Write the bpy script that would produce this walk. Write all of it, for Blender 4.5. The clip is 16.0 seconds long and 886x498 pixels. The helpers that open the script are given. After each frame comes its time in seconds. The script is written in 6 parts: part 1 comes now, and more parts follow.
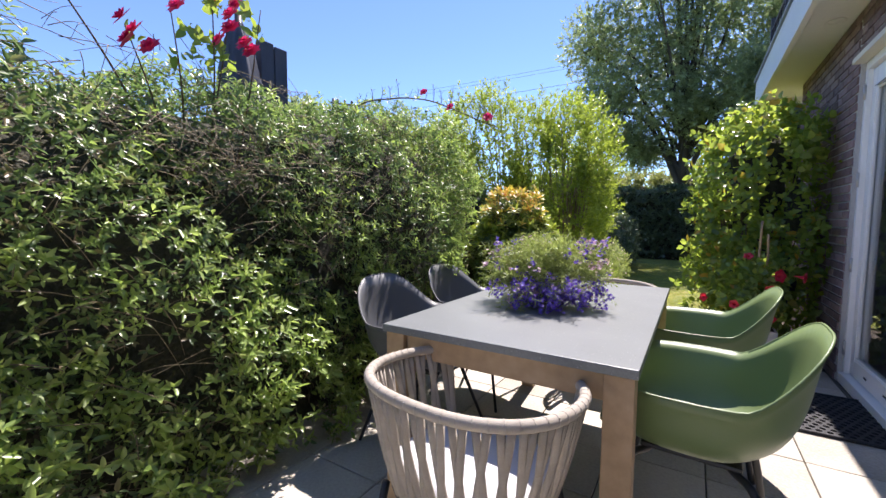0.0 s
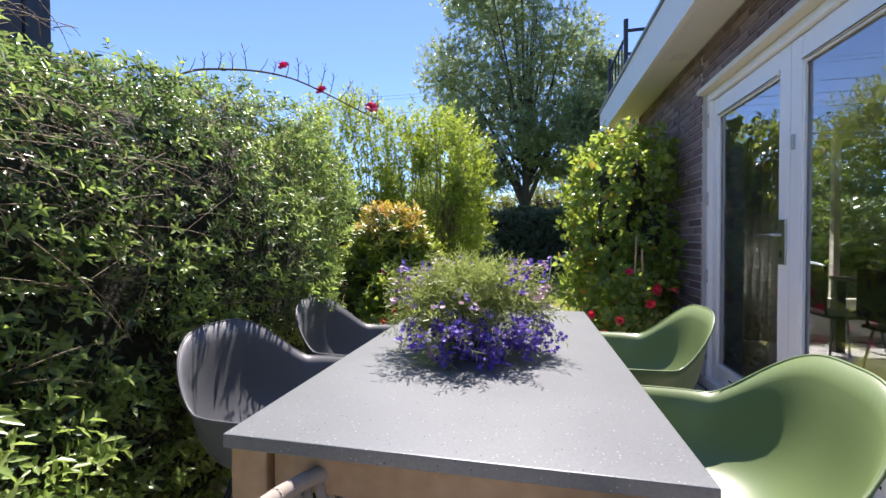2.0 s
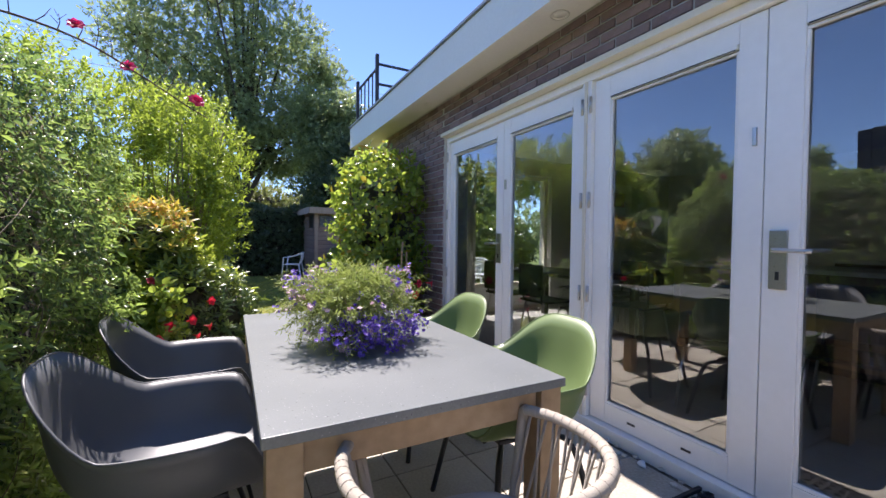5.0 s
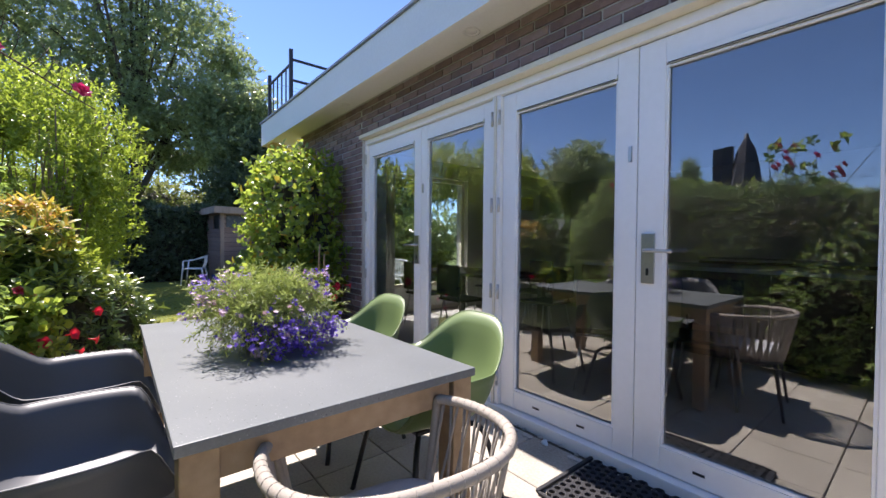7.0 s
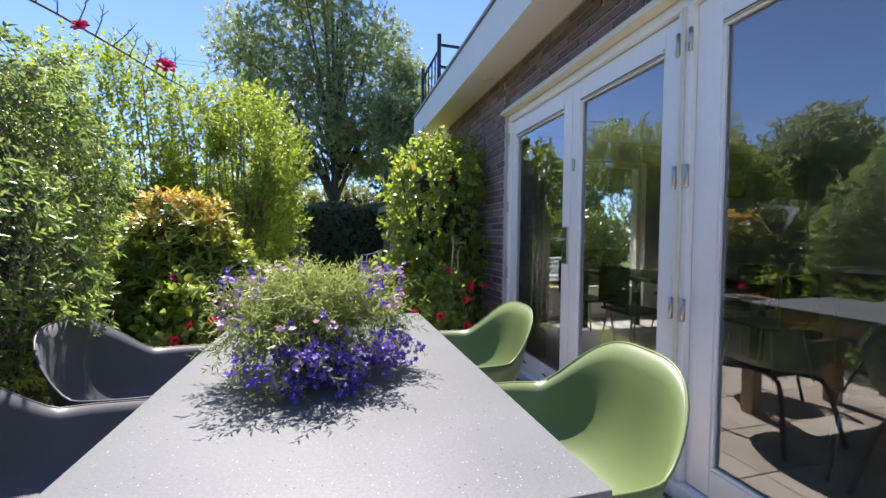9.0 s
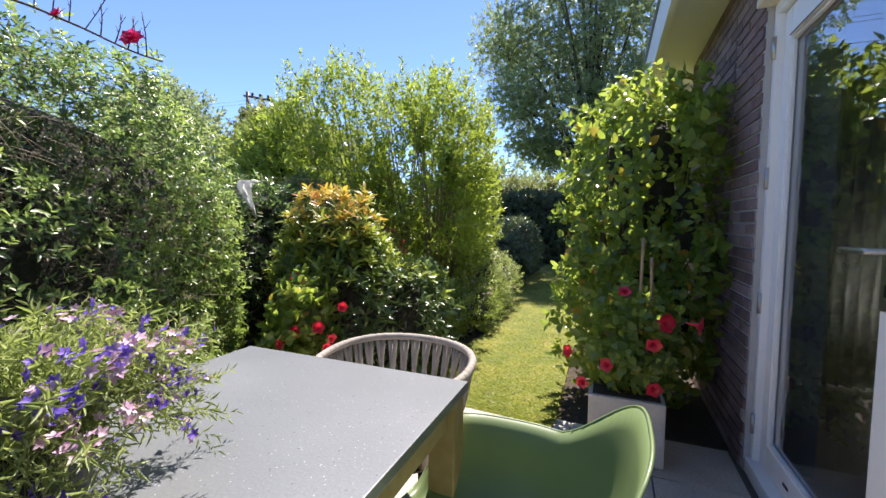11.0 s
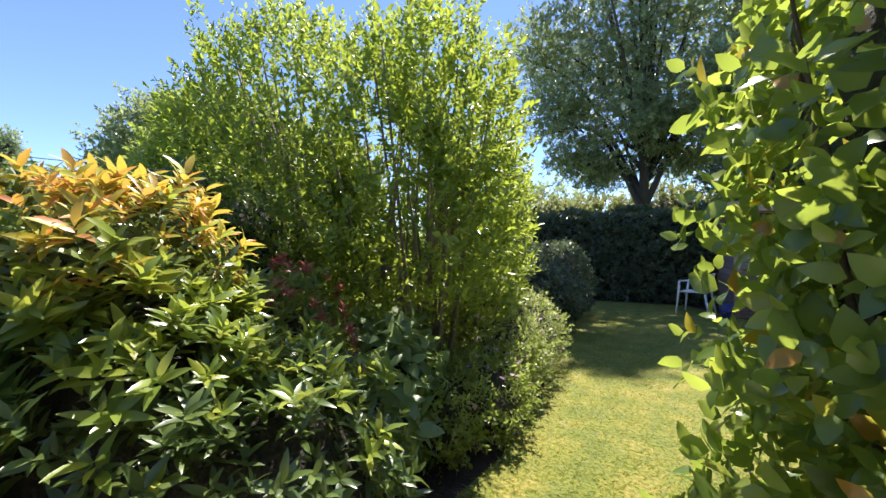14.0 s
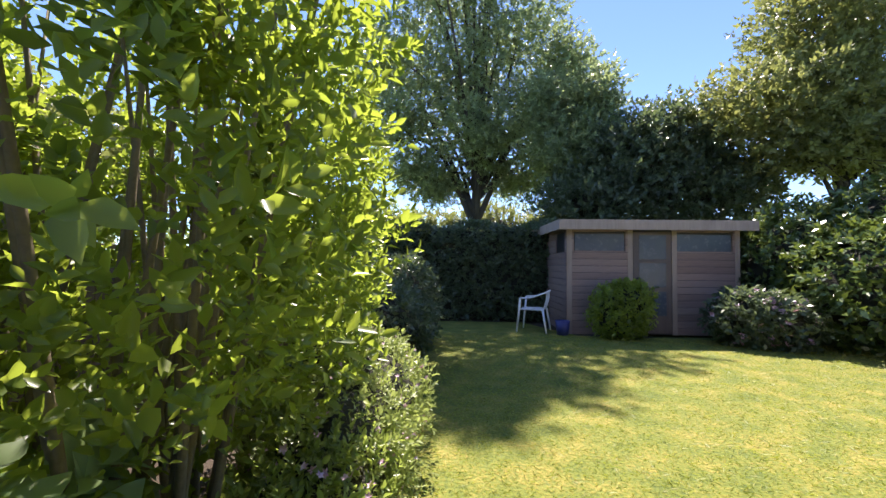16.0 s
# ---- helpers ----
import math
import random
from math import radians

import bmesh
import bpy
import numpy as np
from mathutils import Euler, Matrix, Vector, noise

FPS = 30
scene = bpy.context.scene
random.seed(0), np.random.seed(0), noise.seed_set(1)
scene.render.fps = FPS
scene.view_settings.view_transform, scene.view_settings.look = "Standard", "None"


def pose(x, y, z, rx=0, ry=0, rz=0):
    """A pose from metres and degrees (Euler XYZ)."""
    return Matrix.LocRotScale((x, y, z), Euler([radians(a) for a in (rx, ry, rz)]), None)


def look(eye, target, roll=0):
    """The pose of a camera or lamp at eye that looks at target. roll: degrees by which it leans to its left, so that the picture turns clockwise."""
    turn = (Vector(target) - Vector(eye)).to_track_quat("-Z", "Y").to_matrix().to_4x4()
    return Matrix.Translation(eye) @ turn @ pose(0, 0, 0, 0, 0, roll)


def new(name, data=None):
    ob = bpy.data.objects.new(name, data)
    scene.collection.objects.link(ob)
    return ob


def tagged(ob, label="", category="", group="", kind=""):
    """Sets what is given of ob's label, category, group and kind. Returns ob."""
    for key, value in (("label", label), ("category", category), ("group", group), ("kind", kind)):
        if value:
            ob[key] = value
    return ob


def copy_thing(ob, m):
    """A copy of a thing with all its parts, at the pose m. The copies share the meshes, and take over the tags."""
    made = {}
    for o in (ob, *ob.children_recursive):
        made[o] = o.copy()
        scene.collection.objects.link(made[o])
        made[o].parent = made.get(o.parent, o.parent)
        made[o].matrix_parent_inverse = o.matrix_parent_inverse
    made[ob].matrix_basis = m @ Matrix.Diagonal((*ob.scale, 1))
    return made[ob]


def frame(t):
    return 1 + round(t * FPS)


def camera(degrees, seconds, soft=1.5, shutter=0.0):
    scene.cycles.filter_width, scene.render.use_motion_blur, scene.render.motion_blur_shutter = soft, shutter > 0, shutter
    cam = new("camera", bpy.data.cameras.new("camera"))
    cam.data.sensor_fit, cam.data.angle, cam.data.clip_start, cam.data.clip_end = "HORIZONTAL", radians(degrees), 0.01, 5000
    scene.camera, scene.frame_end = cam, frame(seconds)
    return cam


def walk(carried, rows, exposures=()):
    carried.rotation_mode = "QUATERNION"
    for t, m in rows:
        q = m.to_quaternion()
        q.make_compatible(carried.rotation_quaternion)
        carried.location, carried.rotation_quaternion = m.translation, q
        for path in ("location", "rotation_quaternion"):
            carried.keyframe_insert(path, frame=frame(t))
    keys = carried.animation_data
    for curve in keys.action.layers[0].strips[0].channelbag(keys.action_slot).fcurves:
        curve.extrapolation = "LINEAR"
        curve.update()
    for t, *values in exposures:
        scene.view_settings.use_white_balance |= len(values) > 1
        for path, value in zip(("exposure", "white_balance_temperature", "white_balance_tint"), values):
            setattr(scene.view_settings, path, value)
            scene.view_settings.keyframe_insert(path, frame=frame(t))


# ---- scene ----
cam = camera(95.6, 16.0)
PATH = [
    (0, (0.981, -1.147, 1.143), (-0.074, 0.545, 0.997), 0.4),
    (0.5, (1.023, -1.076, 1.151), (0.013, 0.646, 1.029), 0.4),
    (1, (0.929, -0.969, 1.15), (0.058, 0.829, 1.043), 0.7),
    (1.5, (0.756, -0.84, 1.15), (0.079, 1.041, 1.081), 0.2),
    (2, (0.59, -0.675, 1.128), (0.173, 1.281, 1.086), -0.3),
    (2.5, (0.467, -0.529, 1.148), (0.331, 1.466, 1.112), -0.5),
    (3, (0.298, -0.531, 1.161), (0.431, 1.464, 1.116), -0.8),
    (3.5, (0.126, -0.578, 1.164), (0.512, 1.384, 1.118), -0.4),
    (4, (0.034, -0.73, 1.155), (0.631, 1.178, 1.101), 0.2),
    (4.5, (-0.016, -0.883, 1.17), (0.752, 0.963, 1.118), 0.3),
    (5, (-0.053, -0.929, 1.181), (0.876, 0.842, 1.132), 0.6),
    (5.2, (-0.077, -0.935, 1.173), (0.915, 0.802, 1.131), 0.7),
    (7.3, (-0.093, -1.008, 1.19), (1.171, 0.542, 1.148), 0.4),
    (7.5, (-0.12, -1.008, 1.185), (1.13, 0.552, 1.143), 0.5),
    (8, (-0.047, -0.942, 1.189), (1.073, 0.715, 1.147), 0.3),
    (8.5, (0.183, -0.78, 1.17), (1.049, 1.022, 1.122), 0.4),
    (9, (0.439, -0.542, 1.155), (0.963, 1.387, 1.096), 0.7),
    (9.5, (0.68, -0.245, 1.143), (0.846, 1.747, 1.073), 0.6),
    (10, (0.886, 0.032, 1.123), (0.735, 2.025, 1.057), 0.2),
    (10.2, (0.967, 0.107, 1.152), (0.684, 2.085, 1.061), 0.4),
    (12.3, (1.461, 1.18, 1.252), (0.287, 2.797, 1.179), -0.6),
    (12.5, (1.418, 1.324, 1.257), (0.23, 2.931, 1.192), -0.6),
    (13, (1.244, 1.651, 1.266), (0.088, 3.282, 1.222), -0.4),
    (13.5, (1.045, 1.995, 1.257), (-0.021, 3.687, 1.233), -0.1),
    (14, (0.822, 2.323, 1.229), (-0.114, 4.091, 1.227), -0.0),
    (14.5, (0.622, 2.64, 1.237), (-0.135, 4.491, 1.245), 0.2),
    (15, (0.479, 3.029, 1.222), (-0.058, 4.955, 1.247), 0.5),
    (15.5, (0.36, 3.368, 1.225), (0.044, 5.342, 1.273), 0.4),
    (16, (0.329, 3.643, 1.233), (0.185, 5.637, 1.308), 0.6),
]
walk(cam, [(t, look(eye, target, roll)) for t, eye, target, roll in PATH], [(0, 1.15, 6380, 21), (13.0, 1.15, 6450, 20), (15.0, 1.35, 6600, 20), (16, 1.4, 6650, 21)])

# ---- world, sun ----
SUN_TO = Vector((-0.09, 1.0, 1.72)).normalized()
world = bpy.data.worlds.new("sky")
scene.world = world
world.use_nodes = True
wn = world.node_tree.nodes
sky = wn.new("ShaderNodeTexSky")
sky.sky_type = 'NISHITA'
sky.sun_disc = False
sky.sun_elevation = math.asin(SUN_TO.z)
sky.sun_rotation = math.atan2(SUN_TO.x, SUN_TO.y)
sky.air_density, sky.dust_density, sky.ozone_density = 0.64, 0.02, 6.0
world.node_tree.links.new(sky.outputs[0], wn["Background"].inputs[0])
wn["Background"].inputs[1].default_value = 0.140
sun_data = bpy.data.lights.new("sun", 'SUN')
sun_data.energy, sun_data.angle, sun_data.color = 4.8, radians(0.53), (1.0, 0.95, 0.86)
sun = new("sun", sun_data)
sun.matrix_world = look(SUN_TO * 60, (0, 0, 0))

# ---- materials ----


def nodes_of(name):
    m = bpy.data.materials.new(name)
    m.use_nodes = True
    return m, m.node_tree.nodes, m.node_tree.links, m.node_tree.nodes["Principled BSDF"]


def ramp(n, stops):
    r = n.new("ShaderNodeValToRGB")
    while len(r.color_ramp.elements) < len(stops):
        r.color_ramp.elements.new(0.5)
    for e, (p, c) in zip(r.color_ramp.elements, stops):
        e.position, e.color = p, (*c, 1)
    return r


def surface(name, stops, rough=0.6, grain=40.0, stain=3.0, bump=0.15, metal=0.0, vary="", spec=0.5, stretch=(1, 1, 1), vary_by=0.35, rough_by=0.12, depth=0.01):
    """Colour from a ramp over two noises (grain and stains), with relief; vary: 'object' or 'island' shifts each piece."""
    m, n, l, p = nodes_of(name)
    co = n.new("ShaderNodeTexCoord")
    mp = n.new("ShaderNodeMapping")
    mp.inputs["Scale"].default_value = stretch
    l.new(co.outputs["Object"], mp.inputs[0])
    fine, wide = n.new("ShaderNodeTexNoise"), n.new("ShaderNodeTexNoise")
    for t, s, d in ((fine, grain, 6), (wide, stain, 4)):
        t.inputs["Scale"].default_value, t.inputs["Detail"].default_value = s, d
        l.new(mp.outputs[0], t.inputs["Vector"])
    add = n.new("ShaderNodeMath")
    add.operation = 'MULTIPLY_ADD'
    l.new(fine.outputs["Fac"], add.inputs[0])
    add.inputs[1].default_value = 0.5
    half = n.new("ShaderNodeMath")
    half.operation = 'MULTIPLY'
    half.inputs[1].default_value = 0.5
    l.new(wide.outputs["Fac"], half.inputs[0])
    l.new(half.outputs[0], add.inputs[2])
    fac = add.outputs[0]
    if vary:
        src = n.new("ShaderNodeObjectInfo" if vary == "object" else "ShaderNodeNewGeometry")
        mul = n.new("ShaderNodeMath")
        mul.operation = 'MULTIPLY_ADD'
        l.new(src.outputs["Random" if vary == "object" else "Random Per Island"], mul.inputs[0])
        mul.inputs[1].default_value = vary_by
        off = n.new("ShaderNodeMath")
        off.operation = 'SUBTRACT'
        l.new(fac, off.inputs[0])
        off.inputs[1].default_value = vary_by / 2
        l.new(off.outputs[0], mul.inputs[2])
        fac = mul.outputs[0]
    r = ramp(n, stops)
    l.new(fac, r.inputs[0])
    l.new(r.outputs[0], p.inputs["Base Color"])
    rr = n.new("ShaderNodeMath")
    rr.operation = 'MULTIPLY_ADD'
    l.new(fine.outputs["Fac"], rr.inputs[0])
    rr.inputs[1].default_value, rr.inputs[2].default_value = rough_by * 2, rough - rough_by
    l.new(rr.outputs[0], p.inputs["Roughness"])
    p.inputs["Metallic"].default_value = metal
    p.inputs["Specular IOR Level"].default_value = spec
    if bump:
        b = n.new("ShaderNodeBump")
        b.inputs["Strength"].default_value, b.inputs["Distance"].default_value = bump, depth
        l.new(fine.outputs["Fac"], b.inputs["Height"])
        l.new(b.outputs[0], p.inputs["Normal"])
    return m


def leafy(name, stops, rough=0.42, through_part=0.35, glow=(0.35, 0.55, 0.05)):
    """Leaves: each one its own tint, a glossy face, and light that comes through."""
    m, n, l, p = nodes_of(name)
    g = n.new("ShaderNodeNewGeometry")
    r = ramp(n, stops)
    l.new(g.outputs["Random Per Island"], r.inputs[0])
    l.new(r.outputs[0], p.inputs["Base Color"])
    p.inputs["Roughness"].default_value = rough
    p.inputs["Specular IOR Level"].default_value = 0.7
    tr = n.new("ShaderNodeBsdfTranslucent")
    tint = n.new("ShaderNodeMixRGB")
    tint.blend_type = 'MIX'
    tint.inputs[0].default_value = 0.5
    l.new(r.outputs[0], tint.inputs[1])
    tint.inputs[2].default_value = (*glow, 1)
    l.new(tint.outputs[0], tr.inputs[0])
    mix = n.new("ShaderNodeMixShader")
    mix.inputs[0].default_value = through_part
    l.new(p.outputs[0], mix.inputs[1])
    l.new(tr.outputs[0], mix.inputs[2])
    l.new(mix.outputs[0], n["Material Output"].inputs[0])
    return m


def glassy(name, tint=(0.9, 0.95, 0.95)):
    m, n, l, p = nodes_of(name)
    p.inputs["Base Color"].default_value = (*tint, 1)
    p.inputs["Roughness"].default_value = 0.0
    p.inputs["IOR"].default_value = 2.1
    p.inputs["Transmission Weight"].default_value = 1.0
    return m


def flecked(*a, **k):
    """A stone surface with small pale flecks and dark pores."""
    m = surface(*a, **k)
    n, l = m.node_tree.nodes, m.node_tree.links
    p = n["Principled BSDF"]
    base = p.inputs["Base Color"].links[0].from_socket
    for scale, limit, tone in ((110.0, 0.16, (0.36, 0.36, 0.355)), (70.0, 0.13, (0.06, 0.062, 0.068))):
        co = n.new("ShaderNodeTexCoord")
        v = n.new("ShaderNodeTexVoronoi")
        v.inputs["Scale"].default_value = scale
        l.new(co.outputs["Object"], v.inputs["Vector"])
        spot, some, both = n.new("ShaderNodeMath"), n.new("ShaderNodeMath"), n.new("ShaderNodeMath")
        spot.operation, some.operation, both.operation = 'LESS_THAN', 'GREATER_THAN', 'MULTIPLY'
        l.new(v.outputs["Distance"], spot.inputs[0])
        spot.inputs[1].default_value = limit
        sep = n.new("ShaderNodeSeparateColor")
        l.new(v.outputs["Color"], sep.inputs[0])
        l.new(sep.outputs[0], some.inputs[0])
        some.inputs[1].default_value = 0.72
        l.new(spot.outputs[0], both.inputs[0])
        l.new(some.outputs[0], both.inputs[1])
        mix = n.new("ShaderNodeMixRGB")
        l.new(both.outputs[0], mix.inputs[0])
        l.new(base, mix.inputs[1])
        mix.inputs[2].default_value = (*tone, 1)
        base = mix.outputs[0]
    l.new(base, p.inputs["Base Color"])
    return m


HEDGE_LEAF = leafy("hedge leaf", [(0.0, (0.055, 0.10, 0.04)), (0.45, (0.098, 0.152, 0.06)), (0.74, (0.155, 0.215, 0.085)), (0.86, (0.25, 0.31, 0.13)), (0.87, (0.20, 0.14, 0.075)), (1.0, (0.32, 0.25, 0.14))], 0.32, 0.42, (0.34, 0.54, 0.12))
HEDGE_TIP = leafy("young sunlit hedge leaf", [(0.0, (0.19, 0.29, 0.07)), (0.6, (0.32, 0.43, 0.11)), (1.0, (0.46, 0.55, 0.20))], 0.30, 0.45, (0.52, 0.70, 0.13))
PRIVET_LEAF = leafy("privet leaf", [(0.0, (0.09, 0.14, 0.028)), (0.5, (0.165, 0.235, 0.04)), (1.0, (0.30, 0.37, 0.06))], 0.34, 0.55, (0.62, 0.76, 0.07))
ROUND_LEAF = leafy("broad glossy leaf", [(0.0, (0.09, 0.165, 0.045)), (0.6, (0.165, 0.255, 0.062)), (0.86, (0.31, 0.39, 0.085)), (0.965, (0.32, 0.31, 0.05)), (0.985, (0.52, 0.24, 0.04)), (1.0, (0.48, 0.20, 0.04))], 0.22, 0.55, (0.60, 0.74, 0.08))
# Bright and dark copies of one leaf: lit crown, shaded lower part.
BRIGHT_LEAF = leafy("yellow-green shrub leaf", [(0.0, (0.11, 0.19, 0.032)), (0.5, (0.20, 0.30, 0.045)), (1.0, (0.42, 0.47, 0.07))], 0.32, 0.45, (0.62, 0.68, 0.08))
SHADED_LEAF = leafy("shaded shrub leaf", [(0.0, (0.05, 0.092, 0.028)), (0.6, (0.092, 0.15, 0.04)), (1.0, (0.16, 0.22, 0.055))], 0.3, 0.25, (0.36, 0.46, 0.06))
RED_TIP = leafy("red young leaf", [(0.0, (0.30, 0.05, 0.05)), (0.6, (0.42, 0.09, 0.07)), (1.0, (0.40, 0.20, 0.08))], 0.4, 0.4, (0.7, 0.15, 0.1))
SOFT_LEAF = leafy("soft blue-green leaf", [(0.0, (0.21, 0.31, 0.13)), (1.0, (0.35, 0.46, 0.20))], 0.42, 0.5, (0.5, 0.64, 0.22))
SHRUB_LEAF = leafy("shrub leaf", [(0.0, (0.11, 0.16, 0.05)), (0.6, (0.20, 0.27, 0.075)), (1.0, (0.34, 0.41, 0.11))], 0.32, 0.52, (0.56, 0.68, 0.10))
YOUNG_LEAF = leafy("young orange leaf", [(0.0, (0.38, 0.50, 0.06)), (0.5, (0.54, 0.52, 0.07)), (0.8, (0.66, 0.40, 0.07)), (1.0, (0.66, 0.22, 0.09))], 0.4, 0.45, (0.9, 0.5, 0.08))
TREE_LEAF = leafy("tree leaf", [(0.0, (0.14, 0.195, 0.115)), (0.6, (0.22, 0.285, 0.16)), (1.0, (0.33, 0.40, 0.21))], 0.34, 0.56, (0.50, 0.60, 0.20))
LIGHT_TREE_LEAF = leafy("pale tree leaf", [(0.0, (0.11, 0.14, 0.045)), (1.0, (0.26, 0.28, 0.09))], 0.42, 0.45, (0.48, 0.52, 0.14))
DARK_LEAF = leafy("dark evergreen leaf", [(0.0, (0.045, 0.072, 0.042)), (1.0, (0.12, 0.165, 0.08))], 0.36, 0.36, (0.3, 0.4, 0.14))
STEM_LEAF = leafy("lobelia leaf", [(0.0, (0.20, 0.26, 0.075)), (1.0, (0.46, 0.52, 0.19))], 0.42, 0.42, (0.5, 0.6, 0.12))
VIOLET = leafy("violet petal", [(0.0, (0.08, 0.035, 0.36)), (0.6, (0.17, 0.08, 0.55)), (1.0, (0.34, 0.24, 0.66))], 0.55, 0.3, (0.3, 0.15, 0.8))
PINK = leafy("pink petal", [(0.0, (0.55, 0.3, 0.45)), (1.0, (0.8, 0.62, 0.68))], 0.55, 0.3, (0.9, 0.5, 0.6))
RED = leafy("red petal", [(0.0, (0.45, 0.008, 0.02)), (1.0, (0.68, 0.02, 0.05))], 0.45, 0.3, (0.9, 0.02, 0.05))
ROSE = leafy("rose petal", [(0.0, (0.62, 0.012, 0.10)), (1.0, (0.82, 0.05, 0.22))], 0.45, 0.4, (0.95, 0.04, 0.18))
GRASS = leafy("grass blade", [(0.0, (0.15, 0.21, 0.025)), (0.6, (0.24, 0.29, 0.035)), (1.0, (0.40, 0.36, 0.07))], 0.5, 0.5, (0.5, 0.55, 0.06))
TWIG = surface("twig bark", [(0.2, (0.05, 0.035, 0.02)), (0.8, (0.16, 0.12, 0.075))], 0.85, 90, 9, 0.4)
PALE_BARK = surface("pale smooth shrub bark", [(0.2, (0.13, 0.10, 0.06)), (0.8, (0.30, 0.24, 0.15))], 0.8, 70, 7, 0.3)
BARK = surface("tree bark", [(0.2, (0.03, 0.025, 0.018)), (0.8, (0.10, 0.085, 0.065))], 0.9, 16, 3, 0.8, stretch=(1, 1, 0.25), depth=0.03)
# Dark brown for inner twigs, with the deep shade between leaves painted in.
SHADE_CORE = surface("dark inner twigs and shade", [(0.2, (0.025, 0.026, 0.016)), (0.8, (0.075, 0.07, 0.045))], 0.95, 60, 8, 1.0, depth=0.03)
SOIL = surface("soil", [(0.2, (0.03, 0.02, 0.013)), (0.8, (0.09, 0.065, 0.04))], 0.95, 60, 6, 1.0, depth=0.02)
LAWN = surface("lawn", [(0.36, (0.075, 0.11, 0.012)), (0.48, (0.15, 0.175, 0.020)), (0.56, (0.21, 0.20, 0.03)), (0.66, (0.34, 0.27, 0.06))], 0.9, 38, 3.2, 0.8, depth=0.03)
FIELD = surface("far grass", [(0.2, (0.07, 0.11, 0.02)), (0.8, (0.19, 0.23, 0.05))], 0.95, 8, 0.3, 0.3, depth=0.05)
SLAB = surface("paving slab", [(0.2, (0.30, 0.265, 0.22)), (0.5, (0.46, 0.415, 0.35)), (0.8, (0.60, 0.555, 0.48))], 0.85, 70, 3.5, 0.35, vary="object", vary_by=0.25)
JOINT = surface("joint sand", [(0.2, (0.07, 0.06, 0.045)), (0.8, (0.16, 0.14, 0.11))], 0.95, 120, 8, 0.6)
BRICK = surface("purple-brown brick", [(0.15, (0.125, 0.078, 0.077)), (0.5, (0.225, 0.150, 0.146)), (0.85, (0.34, 0.245, 0.235))], 0.85, 60, 9, 0.5, vary="object", vary_by=0.5)
BRICK_STUFF = surface("brick run", [(0.15, (0.125, 0.078, 0.077)), (0.5, (0.225, 0.150, 0.146)), (0.85, (0.34, 0.245, 0.235))], 0.85, 60, 9, 0.5, vary="island", vary_by=0.5)
MORTAR = surface("mortar", [(0.2, (0.40, 0.38, 0.355)), (0.8, (0.58, 0.56, 0.53))], 0.95, 120, 6, 0.5)
WHITE = surface("white paint", [(0.2, (0.83, 0.815, 0.785)), (0.8, (0.90, 0.885, 0.86))], 0.36, 25, 2.2, 0.06)
CREAM = surface("cream paint", [(0.2, (0.70, 0.63, 0.49)), (0.8, (0.82, 0.76, 0.63))], 0.5, 25, 2.2, 0.08)
YELLOW = surface("yellow paint", [(0.2, (0.70, 0.55, 0.18)), (0.8, (0.80, 0.66, 0.28))], 0.5, 25, 2.2, 0.05)
FASCIA = surface("fascia board", [(0.2, (0.75, 0.725, 0.68)), (0.8, (0.86, 0.84, 0.80))], 0.5, 40, 1.5, 0.06)
ZINC = surface("zinc edging", [(0.2, (0.20, 0.21, 0.22)), (0.8, (0.36, 0.37, 0.38))], 0.45, 30, 3, 0.05, metal=0.8)
STEEL = surface("brushed steel", [(0.2, (0.45, 0.44, 0.42)), (0.8, (0.62, 0.6, 0.57))], 0.32, 120, 4, 0.05, metal=1.0)
BLACK = surface("black steel", [(0.2, (0.012, 0.012, 0.013)), (0.8, (0.03, 0.03, 0.032))], 0.45, 60, 5, 0.05)
RUBBER = surface("black rubber", [(0.2, (0.010, 0.010, 0.012)), (0.8, (0.035, 0.035, 0.04))], 0.75, 60, 5, 0.2)
STONE_TOP = flecked("grey stone top", [(0.1, (0.098, 0.108, 0.109)), (0.5, (0.160, 0.171, 0.172)), (0.9, (0.242, 0.254, 0.255))], 0.42, 160, 2.5, 0.05, rough_by=0.1)
OAK = surface("weathered teak", [(0.2, (0.24, 0.15, 0.075)), (0.5, (0.40, 0.27, 0.15)), (0.8, (0.52, 0.38, 0.24))], 0.7, 24, 4, 0.25, stretch=(1, 1, 1))
GREEN_SHELL = surface("green moulded plastic", [(0.2, (0.135, 0.190, 0.072)), (0.8, (0.165, 0.225, 0.090))], 0.40, 200, 2.0, 0.02, rough_by=0.05)
GREY_SHELL = surface("anthracite moulded plastic", [(0.2, (0.090, 0.094, 0.100)), (0.8, (0.114, 0.118, 0.126))], 0.46, 200, 2.0, 0.02, rough_by=0.05)
ROPE_RIM = surface("tightly wound beige rope", [(0.2, (0.30, 0.262, 0.215)), (0.8, (0.47, 0.42, 0.355))], 0.9, 420, 14, 0.35, depth=0.003)
ROPE = surface("beige rope", [(0.2, (0.29, 0.255, 0.21)), (0.8, (0.50, 0.45, 0.385))], 0.9, 260, 9, 0.5, stretch=(1, 1, 2.5), vary="object", vary_by=0.2)
CUSHION = surface("grey cushion cloth", [(0.2, (0.46, 0.46, 0.48)), (0.8, (0.62, 0.62, 0.64))], 0.95, 300, 4, 0.4)
POT = surface("dark glazed pot", [(0.2, (0.02, 0.024, 0.03)), (0.8, (0.06, 0.065, 0.075))], 0.4, 40, 4, 0.1)
